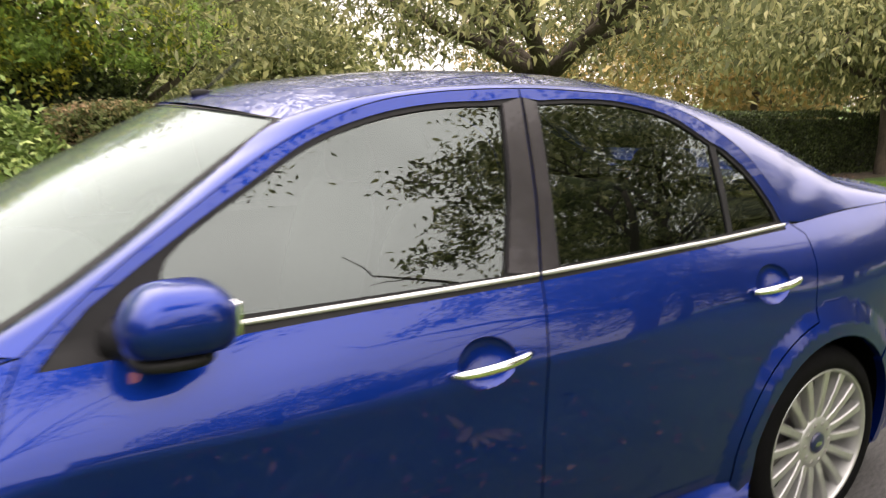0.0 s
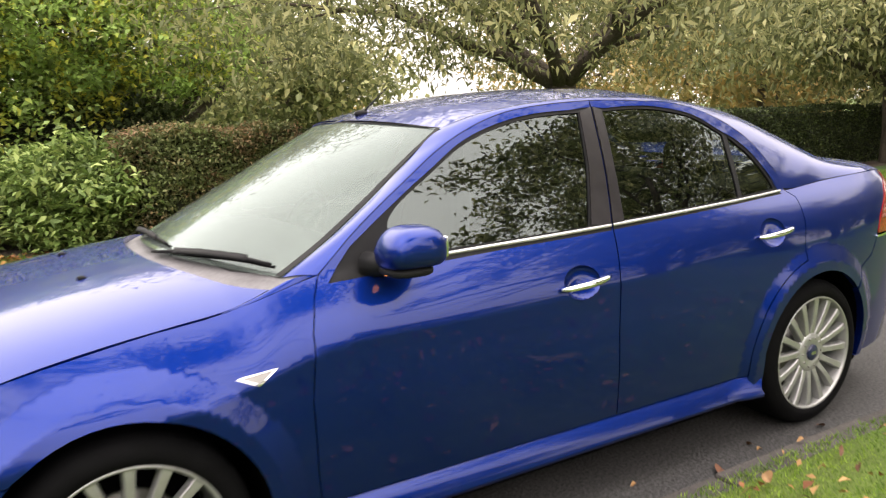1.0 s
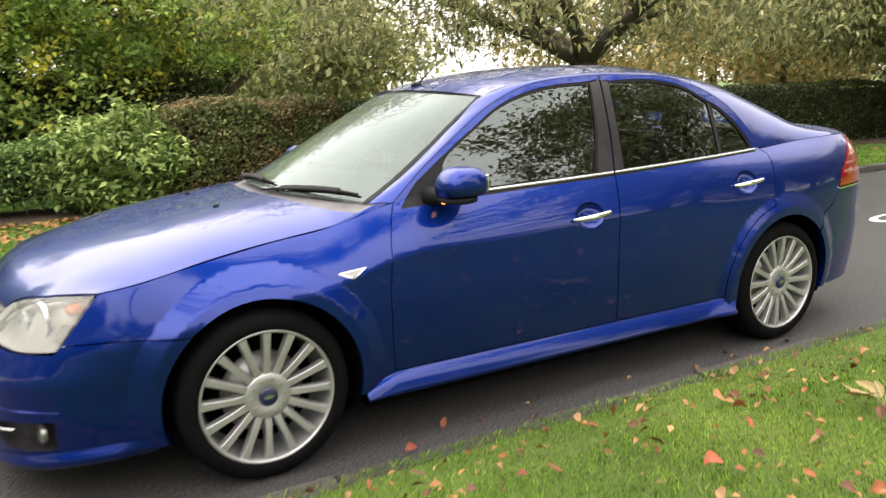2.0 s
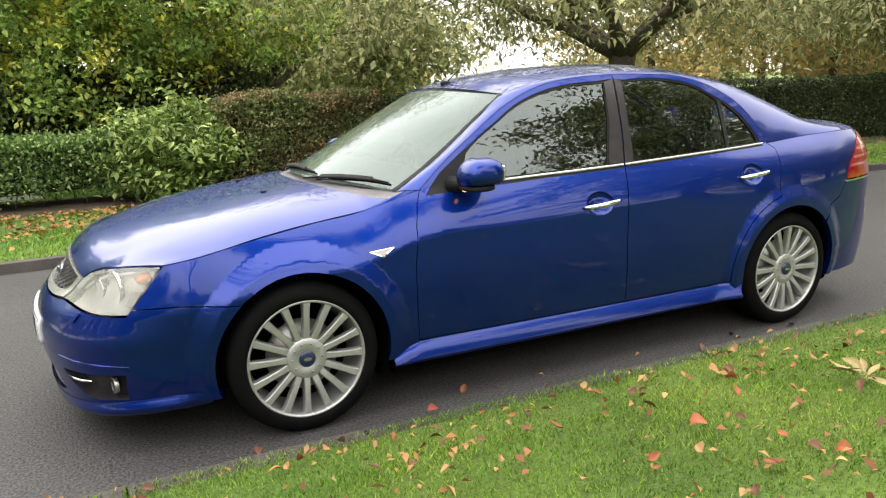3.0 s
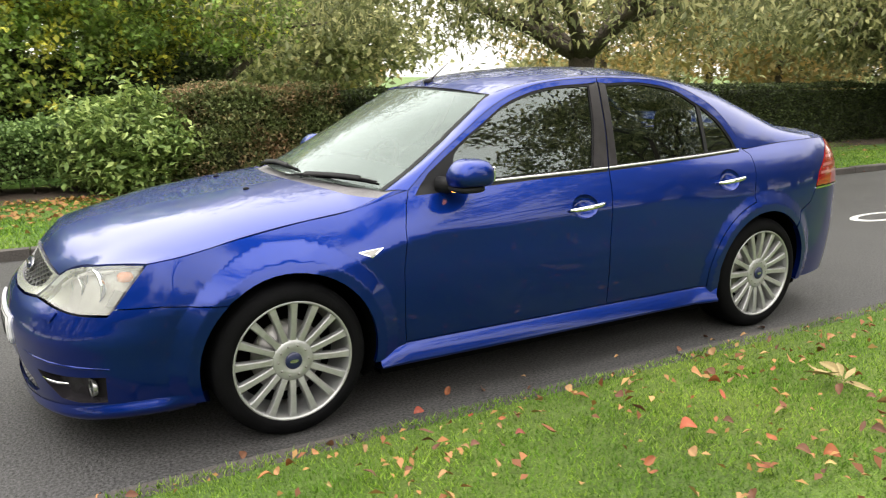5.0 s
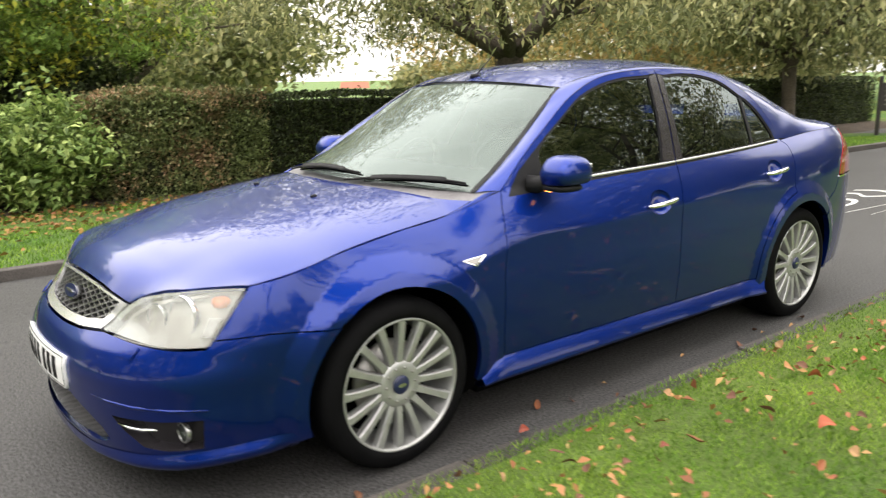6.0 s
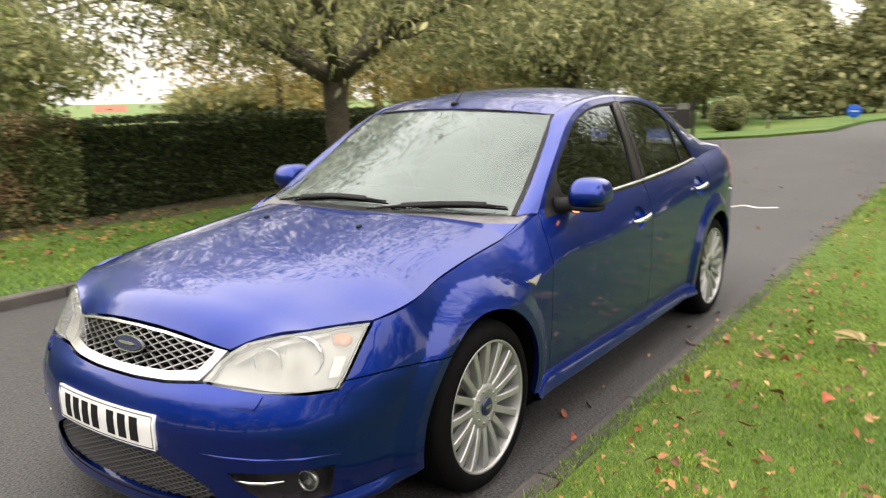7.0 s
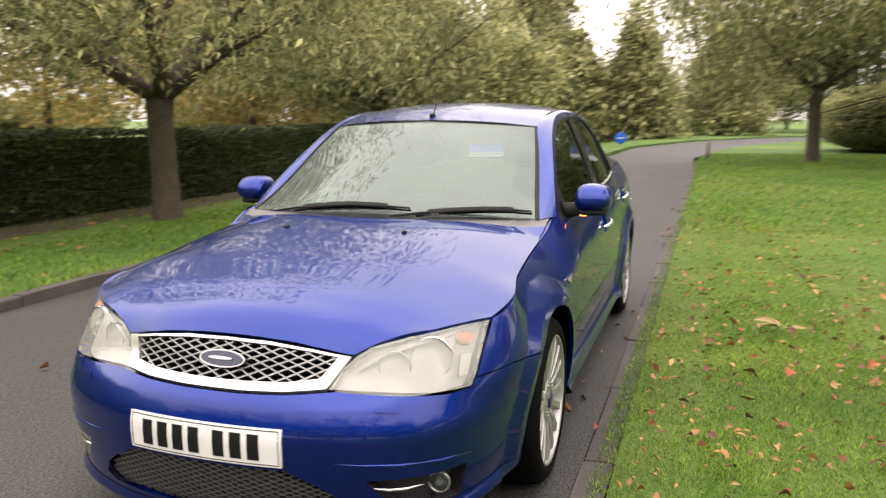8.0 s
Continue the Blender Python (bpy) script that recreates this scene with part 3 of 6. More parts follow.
# ---- trees behind the camera and in the distance ----
def far_tree(name, label, at, height, radius, mat, n, seed, cone=False, leaf=0.45, group="far trees", per=12, cluster=0.0):
    rng = np.random.default_rng(seed)
    x, y = at
    root = thing(name, label, "tree", group, at=Matrix.Translation((x, y, 0)))
    bm = tube([(0, 0, -0.1), (0.05, 0, height * 0.3), (0, 0.05, height * 0.75)], [height * 0.022, height * 0.018, height * 0.006], 9)
    for k in range(9):
        a, z0 = k * 2.4, height * (0.25 + 0.05 * k)
        merge(bm, tube([(0, 0, z0), (math.cos(a) * radius * 0.5, math.sin(a) * radius * 0.5, z0 + height * 0.08), (math.cos(a) * radius * 0.8, math.sin(a) * radius * 0.8, z0 + height * 0.1)],
                       [height * 0.009, height * 0.005, height * 0.002], 5))
    part("trunk", bm, BARK, root)
    if cone:
        z = height * (0.04 + 0.96 * (1 - np.sqrt(rng.uniform(0, 1, n))))
        a = rng.uniform(0, math.tau, n)
        tier = 0.8 + 0.2 * np.sin(z * 5.0)
        r = radius * (1 - z / height) ** 0.8 * tier * rng.uniform(0.75, 1.08, n)
        c = np.stack([np.cos(a) * r, np.sin(a) * r, z], 1)
    else:
        c = crown_points(rng, n, (0, 0, height * 0.56), (radius, radius, height * 0.46), 0.55, height * 0.07)
    pts = clusters(c, per, np.full(len(c), cluster or leaf * 2.2), rng)
    mesh_part("crown", leaf_mesh("crown", pts, leaf, leaf * 0.6, rng, 0.4), mat, root)
    return root


FAR = [(34, 17, 9, 5.0, LEAF_OLIVE, False), (41, 11, 6.5, 4.0, LEAF_OLIVE, False), (25, 17, 8.5, 5, LEAF_AUTUMN, False), (-5, 26, 9, 5, LEAF_OLIVE, False), (9.5, 27, 5.0, 4, LEAF_OLIVE, False),
       (52, 17, 8.5, 5, LEAF_OLIVE, False), (50, 7.5, 7.5, 3.0, LEAF_CONIFER, True), (52, 3.6, 9.3, 3.2, LEAF_CONIFER, True), (56, 11.8, 17, 3.4, LEAF_OLIVE, False), (66, 14.5, 17, 3.2, LEAF_DARK, False), (62, -2, 9, 4, LEAF_CONIFER, True),
       (78, -6, 10, 6, LEAF_OLIVE, False), (70, -22, 11, 6, LEAF_DARK, False), (62, -30, 12, 7, LEAF_DARK, False), (80, -18, 13, 7, LEAF_DARK, False), (88, 26, 8, 8, LEAF_DARK, False), (96, 8, 9, 7, LEAF_OLIVE, False), (98, -10, 11, 8, LEAF_DARK, False),
       (50, 34, 14, 7, LEAF_OLIVE, False), (38, 32, 12, 7, LEAF_AUTUMN, False), (30, 33, 11, 6, LEAF_AUTUMN, False), (70, 34, 18, 8, LEAF_OLIVE, False), (-18, 24, 10, 6, LEAF_GREEN, False)]
for k, (x, y, h, r, mat, cone) in enumerate(FAR):
    far_tree("conifer" if cone else "park_tree", "tall pale green conifer beyond the junction" if cone else "broad-leaved park tree in the distance",
             (x, y), h, r, mat, 620, 40 + k, cone, leaf=0.32 if x < 45 else 0.40, per=16, cluster=1.0)

for k in [q for q in range(16) if q != 7]:
    far_tree("field_tree", "pale hedgerow tree across the fields", (-34 + 8.5 * k, 47 + 5 * math.sin(k * 2.1)), 2.7 + 0.8 * math.sin(k * 1.3), 4.0, (LEAF_AUTUMN, LEAF_OLIVE, LEAF_CONIFER)[k % 3], 300, 130 + k, leaf=0.6, group="field trees")

# the tree belt behind the camera, seen as reflections
for k in range(11):
    x = -34 + 6.6 * k
    far_tree("unseen_belt_tree", "dense unseen tree of the belt, for reflections and shade", (x * 1.2, (-19 if x > 15 else -27) - 2.5 * math.sin(k * 1.9)), (14.5 if x > 15 else 8.0) + 1.6 * math.sin(k * 2.3), 4.8, LEAF_OLIVE if k % 2 else LEAF_DARK, 560, 90 + k, leaf=0.24, group="lawn trees", per=24, cluster=0.9)
far_tree("unseen_belt_tree", "dense unseen tree of the belt, for reflections and shade", (16.2, -12.2), 16, 5.0, LEAF_OLIVE, 1000, 108, leaf=0.24, group="lawn trees", per=24, cluster=0.9)
# unseen trees added ahead of the nose to darken the bumper and bonnet
for k, (x, y, h) in enumerate([(-22, -8, 12.5), (-24, 2, 12.5), (-23, 12, 12), (-24, -15, 12), (-22, -3, 12), (-22, 7, 12), (-26, 18, 14), (-22, 23, 12), (-27, -21, 14)]):
    far_tree("unseen_belt_tree", "dense unseen tree of the belt, for reflections and shade", (x, y), h, 5, LEAF_DARK, 560, 110 + k, leaf=0.24, group="lawn trees", per=24, cluster=0.9)

def clipped_dome(name, label, at, radii, mat, n, seed, leaf):
    """A shorn bush: a solid core coloured as inner shade under a skin of small leaves."""
    rng = np.random.default_rng(seed)
    x, y = at
    root = thing(name, label, "bush", at=Matrix.Translation((x, y, ground_z(x, y) - 0.05)))
    d = rng.normal(0, 1, (n, 3))
    d /= np.linalg.norm(d, axis=1)[:, None]
    d = np.sign(d) * np.abs(d) ** 0.8
    p = d * np.array(radii) * rng.normal(1.0, 0.018, (n, 1)) + np.array((0, 0, radii[2] * 1.02))
    wob = np.array([noise.noise(Vector(q) * 1.1) for q in p])
    p += d * wob[:, None] * 0.16
    p = p[p[:, 2] > 0.08]
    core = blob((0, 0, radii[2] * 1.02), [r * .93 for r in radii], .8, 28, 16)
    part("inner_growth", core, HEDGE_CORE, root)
    mesh_part("foliage", leaf_mesh("foliage", p, leaf[0], leaf[1], rng, 0.0, 1.4), mat, root)
    return root


clipped_dome("clipped_dome_bush", "large clipped dome-shaped evergreen bush", (29.5, -8.3), (3.0, 2.9, 1.28), LEAF_OLIVE, 26000, 31, (0.11, 0.07))
clipped_dome("round_bush", "small round clipped bush by the junction", (32, 7.2), (0.8, 0.8, 0.74), LEAF_OLIVE, 5000, 32, (0.09, 0.06))
bush("shrub", "low dark shrub under the far trees", (44, -10.5), (4.0, 3.5, 1.4), LEAF_DARK, 700, 33, (0.22, 0.14))
# ---- the car's body: plan outline, belt line and section of its sides ----
def curve(tab, x):
    """Smooth interpolation of a small table."""
    n = len(tab)
    if x <= tab[0][0]:
        return tab[0][1]
    if x >= tab[-1][0]:
        return tab[-1][1]
    i = 0
    while x > tab[i + 1][0]:
        i += 1

    def slope(j):
        if j == 0 or j == n - 1:
            a, b = (tab[0], tab[1]) if j == 0 else (tab[-2], tab[-1])
            return (b[1] - a[1]) / (b[0] - a[0])
        ha, hb = tab[j][0] - tab[j - 1][0], tab[j + 1][0] - tab[j][0]
        a, b = (tab[j][1] - tab[j - 1][1]) / ha, (tab[j + 1][1] - tab[j][1]) / hb
        return (a * hb + b * ha) / (ha + hb)

    (x0, y0), (x1, y1) = tab[i], tab[i + 1]
    h = x1 - x0
    u = (x - x0) / h
    return y0 * (2 * u ** 3 - 3 * u * u + 1) + slope(i) * h * (u ** 3 - 2 * u * u + u) + y1 * (3 * u * u - 2 * u ** 3) + slope(i + 1) * h * (u ** 3 - u * u)


def spline(points, per=8):
    """Catmull-Rom through 2D or 3D points."""
    p = [np.array(q, float) for q in points]
    p = [2 * p[0] - p[1]] + p + [2 * p[-1] - p[-2]]
    out = []
    for i in range(1, len(p) - 2):
        for k in range(per):
            u = k / per
            out.append(0.5 * (2 * p[i] + (p[i + 1] - p[i - 1]) * u + (2 * p[i - 1] - 5 * p[i] + 4 * p[i + 1] - p[i + 2]) * u * u
                              + (3 * p[i] - p[i - 1] - 3 * p[i + 1] + p[i + 2]) * u ** 3))
    out.append(p[-2])
    return out


def smooth01(a, b, x):
    k = min(1.0, max(0.0, (x - a) / (b - a)))
    return k * k * (3 - 2 * k)


WHEEL_X, WHEEL_Z, ARCH_R = 1.377, 0.315, 0.360
PLAN = [(-2.348, 0), (-2.338, .2), (-2.305, .38), (-2.235, .555), (-2.13, .685), (-1.97, .775), (-1.76, .828), (-1.4, .856), (-1.0, .864), (0, .868),
        (1.0, .868), (1.45, .866), (1.8, .84), (2.05, .79), (2.2, .72), (2.3, .6), (2.36, .4), (2.38, 0)]
plan_pts = np.array(spline([(-2.338, -.2)] + PLAN + [(2.36, -.4)], 24))[24:-24]
plan_s = np.concatenate([[0], np.cumsum(np.hypot(*np.diff(plan_pts, axis=0).T))])
PLAN_LEN = plan_s[-1]
ZB = [(-2.4, .69), (-1.876, .755), (-1.53, .810), (-1.28, .848), (-1.06, .876), (-.95, .908), (-.85, .936), (-.4, .953), (.24, .973), (.7, .990), (1.26, 1.013), (1.6, 1.035), (1.9, 1.046), (2.4, 1.04)]
YB_IN = [(-2.4, .07), (-1.876, .035), (-1.53, .095), (-1.2, .122), (-1.06, .124), (-.95, .108), (-.82, .110), (-.4, .090), (.3, .072), (.9, .085), (1.26, .112), (1.6, .125), (2.0, .10), (2.4, .10)]
CREASE = .187
SHOULDER = [(0, 1), (.05, .60), (.1, .33), (.15, .17), (.2, .08), (.3, 0), (.4, 0)]
TUCK = [(.1, -.12), (.14, -.09), (.2, -.045), (.26, -.03), (.4, -.01), (.55, 0), (.7, 0)]
NOSE = [(.10, -.10), (.16, -.05), (.26, -.02), (.40, 0), (.468, -.001), (.482, -.005), (.54, -.032), (.58, -.051), (.62, -.072), (.68, -.105), (.74, -.15), (.80, -.22)]


def belt_z(x):
    return curve(ZB, x)


def belt_in(x):
    return curve(YB_IN, x)


def plan_at(s):
    """Point and outward normal of the plan outline at arc length s from the nose."""
    s = min(max(s, 0), PLAN_LEN)
    i = min(max(int(np.searchsorted(plan_s, s)) - 1, 0), len(plan_s) - 2)
    u = (s - plan_s[i]) / (plan_s[i + 1] - plan_s[i])
    p = plan_pts[i] * (1 - u) + plan_pts[i + 1] * u
    j, k = max(i - 3, 0), min(i + 4, len(plan_pts) - 1)
    d = plan_pts[k] - plan_pts[j]
    d = d / np.hypot(*d)
    return p, np.array((-d[1], d[0]))


def s_of(x):
    return float(np.interp(x, plan_pts[:, 0], plan_s))


def flank_in(x, z):
    """How far the flank lies inside (minus) the plan outline."""
    h = max(belt_z(x) - z, 0)
    k = max(0.0, 1 - h / CREASE)
    soft = smooth01(.30, .95, x)
    o = -belt_in(x) * ((1 - soft) * (.55 * k + .45 * k * k) + soft * curve(SHOULDER, h)) + curve(TUCK, z)
    for hx in (-WHEEL_X, WHEEL_X):
        r = math.hypot(x - hx, z - WHEEL_Z)
        if r < .48 and z > .2:
            o += .027 * min(1.0, (.470 - r) / .068 if r < .470 else 0.0) - .05 * max(0.0, .395 - r) ** 1.5
    return o


def body(s, z):
    """The body's surface (half, y outward) at plan arc s and height z."""
    p, n = plan_at(s)
    wf = 1 - smooth01(-2.20, -1.72, p[0])
    o = (1 - wf) * flank_in(p[0], z) + wf * curve(NOSE, z) if wf > 0 else flank_in(p[0], z)
    if s < .8 and z > .53:
        # the grille leans back between the lamps
        o -= .046 * (1 - smooth01(.40, .80, s)) * smooth01(.53, .63, z)
    if .45 < s < 1.4:
        # the headlamps wrap round fuller corners
        o += .026 * smooth01(.50, .82, s) * (1 - smooth01(1.0, 1.38, s)) * smooth01(.36, .62, z)
    return np.array((p[0] + n[0] * o, p[1] + n[1] * o, z))


def cabin(x, z):
    """The cabin's side (half) above the belt."""
    h = z - belt_z(x)
    s = s_of(x)
    y = plan_at(s)[0][1] - belt_in(x)
    return np.array((x, y - .39 * h - .19 * h * h, z))


def flank(x, z):
    return body(s_of(x), z) if z <= belt_z(x) else cabin(x, z)
def shrink(poly, gap):
    """Moves an outline inward, for the gap between two panels."""
    area = 0.5 * sum(poly[i][0] * poly[i - len(poly) + 1][1] - poly[i - len(poly) + 1][0] * poly[i][1] for i in range(len(poly)))
    t = np.roll(poly, -1, 0) - np.roll(poly, 1, 0)
    t /= np.hypot(t[:, 0], t[:, 1])[:, None] + 1e-12
    return poly + np.stack([-t[:, 1], t[:, 0]], 1) * (gap if area > 0 else -gap)


def panel(name, outline, surface, mat, parent, label="", side=1, holes=(), step=0.03, gap=0.0025, flange=0.02, lift=0.0, hole_flange=True, ridge=None):
    """A pressed panel: the part of a surface inside an outline, with its edges turned in."""
    rim = shrink(resample(outline, step), gap)
    rings = [rim] + [shrink(resample(h, step), -0.0005) for h in holes]
    lo, hi = rim.min(0), rim.max(0)
    gx, gy = np.meshgrid(np.arange(lo[0], hi[0], step), np.arange(lo[1], hi[1], step * 0.87))
    gx[::2] += step / 2
    grid = np.stack([gx.ravel(), gy.ravel()], 1)
    keep = inside(rim, grid)
    for r in rings[1:]:
        keep &= ~inside(r, grid)
    grid = grid[keep]
    if ridge is not None:
        # a row of points runs along the crease
        line = np.array([ridge(u) for u in grid[:, 0]])
        near = np.abs(grid[:, 1] - line) < step * 0.434
        grid[near, 1] = line[near]
    for r in rings:
        d = np.min(np.hypot(grid[:, None, 0] - r[None, :, 0], grid[:, None, 1] - r[None, :, 1]), axis=1)
        grid = grid[d > step * 0.45]
    pts, edges = [], []
    for r in rings:
        o = len(pts)
        pts += list(map(tuple, r))
        edges += [(o + i, o + (i + 1) % len(r)) for i in range(len(r))]
    pts += list(map(tuple, grid))
    co, _, tris, _, _, _ = geometry.delaunay_2d_cdt([Vector(p) for p in pts], edges, [], 0, 1e-6)
    co = np.array([tuple(c) for c in co])
    mid = np.array([co[list(t)].mean(0) for t in tris])
    ok = inside(rim, mid)
    for r in rings[1:]:
        ok &= ~inside(r, mid)
    tris = [t for t, k in zip(tris, ok) if k]
    flip = np.array((1, side, 1))

    def at(u, v):
        e = 1.5e-3
        p = np.asarray(surface(u, v), float)
        a = np.asarray(surface(u + e, v), float) - np.asarray(surface(u - e, v), float)
        b = np.asarray(surface(u, v + e), float) - np.asarray(surface(u, v - e), float)
        n = np.cross(a, b)
        n /= np.linalg.norm(n) + 1e-12
        return p, n

    p0, n0 = zip(*[at(*c) for c in co])
    p0, n0 = np.array(p0), np.array(n0)
    ref = n0.mean(0)
    want = np.array((0, 1, 0)) if abs(ref[1]) >= max(abs(ref[0]), abs(ref[2])) else np.array((0, 0, 1)) if abs(ref[2]) >= abs(ref[0]) else np.array((-1 if p0[:, 0].mean() < 0 else 1, 0, 0))
    if ref @ want < 0:
        n0 = -n0
    p0 = (p0 + n0 * lift) * flip
    n0 = n0 * flip
    verts, norms, faces = list(p0), list(n0), []
    for t in tris:
        a, b, c = (p0[i] for i in t)
        faces.append(tuple(t) if np.cross(b - a, c - a) @ n0[t[0]] > 0 else tuple(t[::-1]))
    if flange:
        for ri, r in enumerate(rings):
            if ri and not hole_flange:
                continue
            q = [at(*c) for c in r]
            base = len(verts)
            m = len(r)
            pp = np.array([a + b * (lift if ref @ want >= 0 else -lift) for a, b in q]) * flip
            nn = np.array([b if ref @ want >= 0 else -b for a, b in q]) * flip
            tang = np.roll(pp, -1, 0) - np.roll(pp, 1, 0)
            out = np.cross(tang, nn)
            out /= np.linalg.norm(out, axis=1)[:, None] + 1e-12
            c0 = pp.mean(0)
            s = np.sign(((pp - c0) * out).sum(1).mean()) * (1 if ri == 0 else -1)
            verts += list(pp) + list(pp - nn * flange)
            norms += list(out * s) * 2
            for i in range(m):
                j = (i + 1) % m
                f = (base + i, base + j, base + m + j, base + m + i)
                va, vb, vc = verts[f[0]], verts[f[1]], verts[f[2]]
                faces.append(f if np.cross(vb - va, vc - va) @ (out[i] * s) > 0 else f[::-1])
    me = raw_mesh(name, verts, faces)
    ob = mesh_part(name, me, mat, parent, label)
    me.normals_split_custom_set_from_vertices([tuple(map(float, n)) for n in norms])
    return ob


def loft(name, rows, mat, parent, label="", side=1, outward=None, smooth=True, thickness=0.0):
    """A grid surface through rows of 3D points."""
    rows = np.array(rows, float) * np.array((1, side, 1))
    m, n = rows.shape[:2]
    idx = lambda i, j: i * n + j
    faces = [(idx(i, j), idx(i, j + 1), idx(i + 1, j + 1), idx(i + 1, j)) for i in range(m - 1) for j in range(n - 1)]
    me = raw_mesh(name, rows.reshape(-1, 3), faces)
    bm = bmesh.new()
    bm.from_mesh(me)
    if outward is not None:
        ref = Vector(outward) * 1.0
        ref.y *= side
        total = sum((f.normal * f.calc_area() for f in bm.faces), Vector())
        if total.dot(ref) < 0:
            bmesh.ops.reverse_faces(bm, faces=bm.faces)
    if thickness:
        bmesh.ops.solidify(bm, geom=bm.faces[:], thickness=thickness)
    bm.to_mesh(me)
    bm.free()
    return mesh_part(name, me, mat, parent, label, smooth)


def nose(s, z):
    """The body's surface with s counted to both sides of the nose."""
    p = body(abs(s), z)
    return p if s >= 0 else p * np.array((1, -1, 1))


def xs(points):
    """Outline points in x turned into plan arc."""
    return [(s_of(x), z) for x, z in points]


def arc(cx, cz, r, a0, a1, n):
    return [(cx + r * math.cos(radians(a0 + (a1 - a0) * i / (n - 1))), cz + r * math.sin(radians(a0 + (a1 - a0) * i / (n - 1)))) for i in range(n)]


car = thing("car", "dark blue metallic four-door saloon with silver multi-spoke wheels", "car")

# side outlines in (x, z)
GROOVE = [(-.81, .941), (-.66, 1.058), (-.48, 1.1745), (-.29, 1.286), (-.09, 1.361), (.1, 1.392), (.36, 1.405), (.60, 1.398), (.75, 1.388), (.945, 1.340), (1.133, 1.240), (1.25, 1.10), (1.275, 1.013)]
groove = [tuple(p) for p in spline(GROOVE, 6)]
b_line = [(.346, 1.404), (.308, 1.15), (.272, .975), (.246, .80), (.240, .60), (.250, .30)]
groove_front = [p for p in groove if p[0] < .335]
groove_rear = [p for p in groove if p[0] > .355]
DOOR_FRONT_EDGE = [(-.81, .941), (-.84, .885), (-.866, .80), (-.886, .62), (-.880, .40), (-.870, .30)]
WIN_FRONT = [tuple(p) for p in spline([(-.555, .965), (-.552, 1.078), (-.355, 1.206), (-.22, 1.280), (-.06, 1.330), (.10, 1.355), (.277, 1.363)], 5)] + [(.238, 1.18), (.172, .982)]
WIN_REAR = [tuple(p) for p in spline([(.395, 1.365), (.53, 1.370), (.675, 1.363), (.85, 1.328), (.993, 1.254)], 5)] + [(.981, 1.13), (.970, 1.014), (.337, .988), (.364, 1.17)]
WIN_QUARTER = [tuple(p) for p in spline([(1.02, 1.246), (1.12, 1.168), (1.19, 1.076), (1.212, 1.026)], 4)] + [(.993, 1.016), (1.006, 1.13)]
REAR_DOOR_EDGE = [(1.275, 1.013), (1.312, .985), (1.300, .89), (1.28, .80)] + arc(WHEEL_X, WHEEL_Z, .432, 104, 172, 12) + [(.945, .30)]
SEAL_F = [(-.788, .915), (-.70, 1.008), (-.60, 1.074)] + [(x - .004, z + .013) for x, z in WIN_FRONT[7:30]] + [(.334, 1.381), (.300, 1.14), (.266, .956), (-.2, .942)]
SEAL_R = [(.270, .957), (.304, 1.13), (.342, 1.382)] + [(x + .003, z + .012) for x, z in WIN_REAR[:21]] + [(x + .013, z + .010) for x, z in WIN_QUARTER[1:13]] + [(1.240, .998), (.7, .975)]


W_EDGE = [(-.895, .703, .937), (-.743, .667, 1.015), (-.583, .632, 1.116), (-.42, .594, 1.228), (-.262, .553, 1.327)]
R_EDGE = [(-.262, .553, 1.3275), (-.05, .54, 1.380), (.25, .532, 1.412), (.55, .526, 1.418), (.78, .522, 1.406), (1.0, .524, 1.378)]
B_EDGE = [(1.0, .524, 1.377), (1.22, .540, 1.322), (1.42, .556, 1.248), (1.60, .572, 1.176), (1.76, .590, 1.110)]
SCREEN_MID = [(-1.12, .965), (-.87, 1.104), (-.62, 1.233), (-.37, 1.352)]
ROOF_MID = [(-.365, 1.360), (-.1, 1.420), (.25, 1.457), (.6, 1.463), (.8, 1.452), (1.02, 1.422)]
REAR_MID = [(1.025, 1.418), (1.3, 1.345), (1.55, 1.240), (1.83, 1.105)]


WELL_F, WELL_R = (.080, .808), (1.085, .865)


def handle_well(x, z):
    """Outline of the scooped recess behind a door handle."""
    return [(x + .078 * math.cos(a), z + .056 * math.sin(a)) for a in linspace(0, math.tau * 23 / 24, 24)]


def grown(points, by):
    return [tuple(p) for p in shrink(np.array(points), -by)]


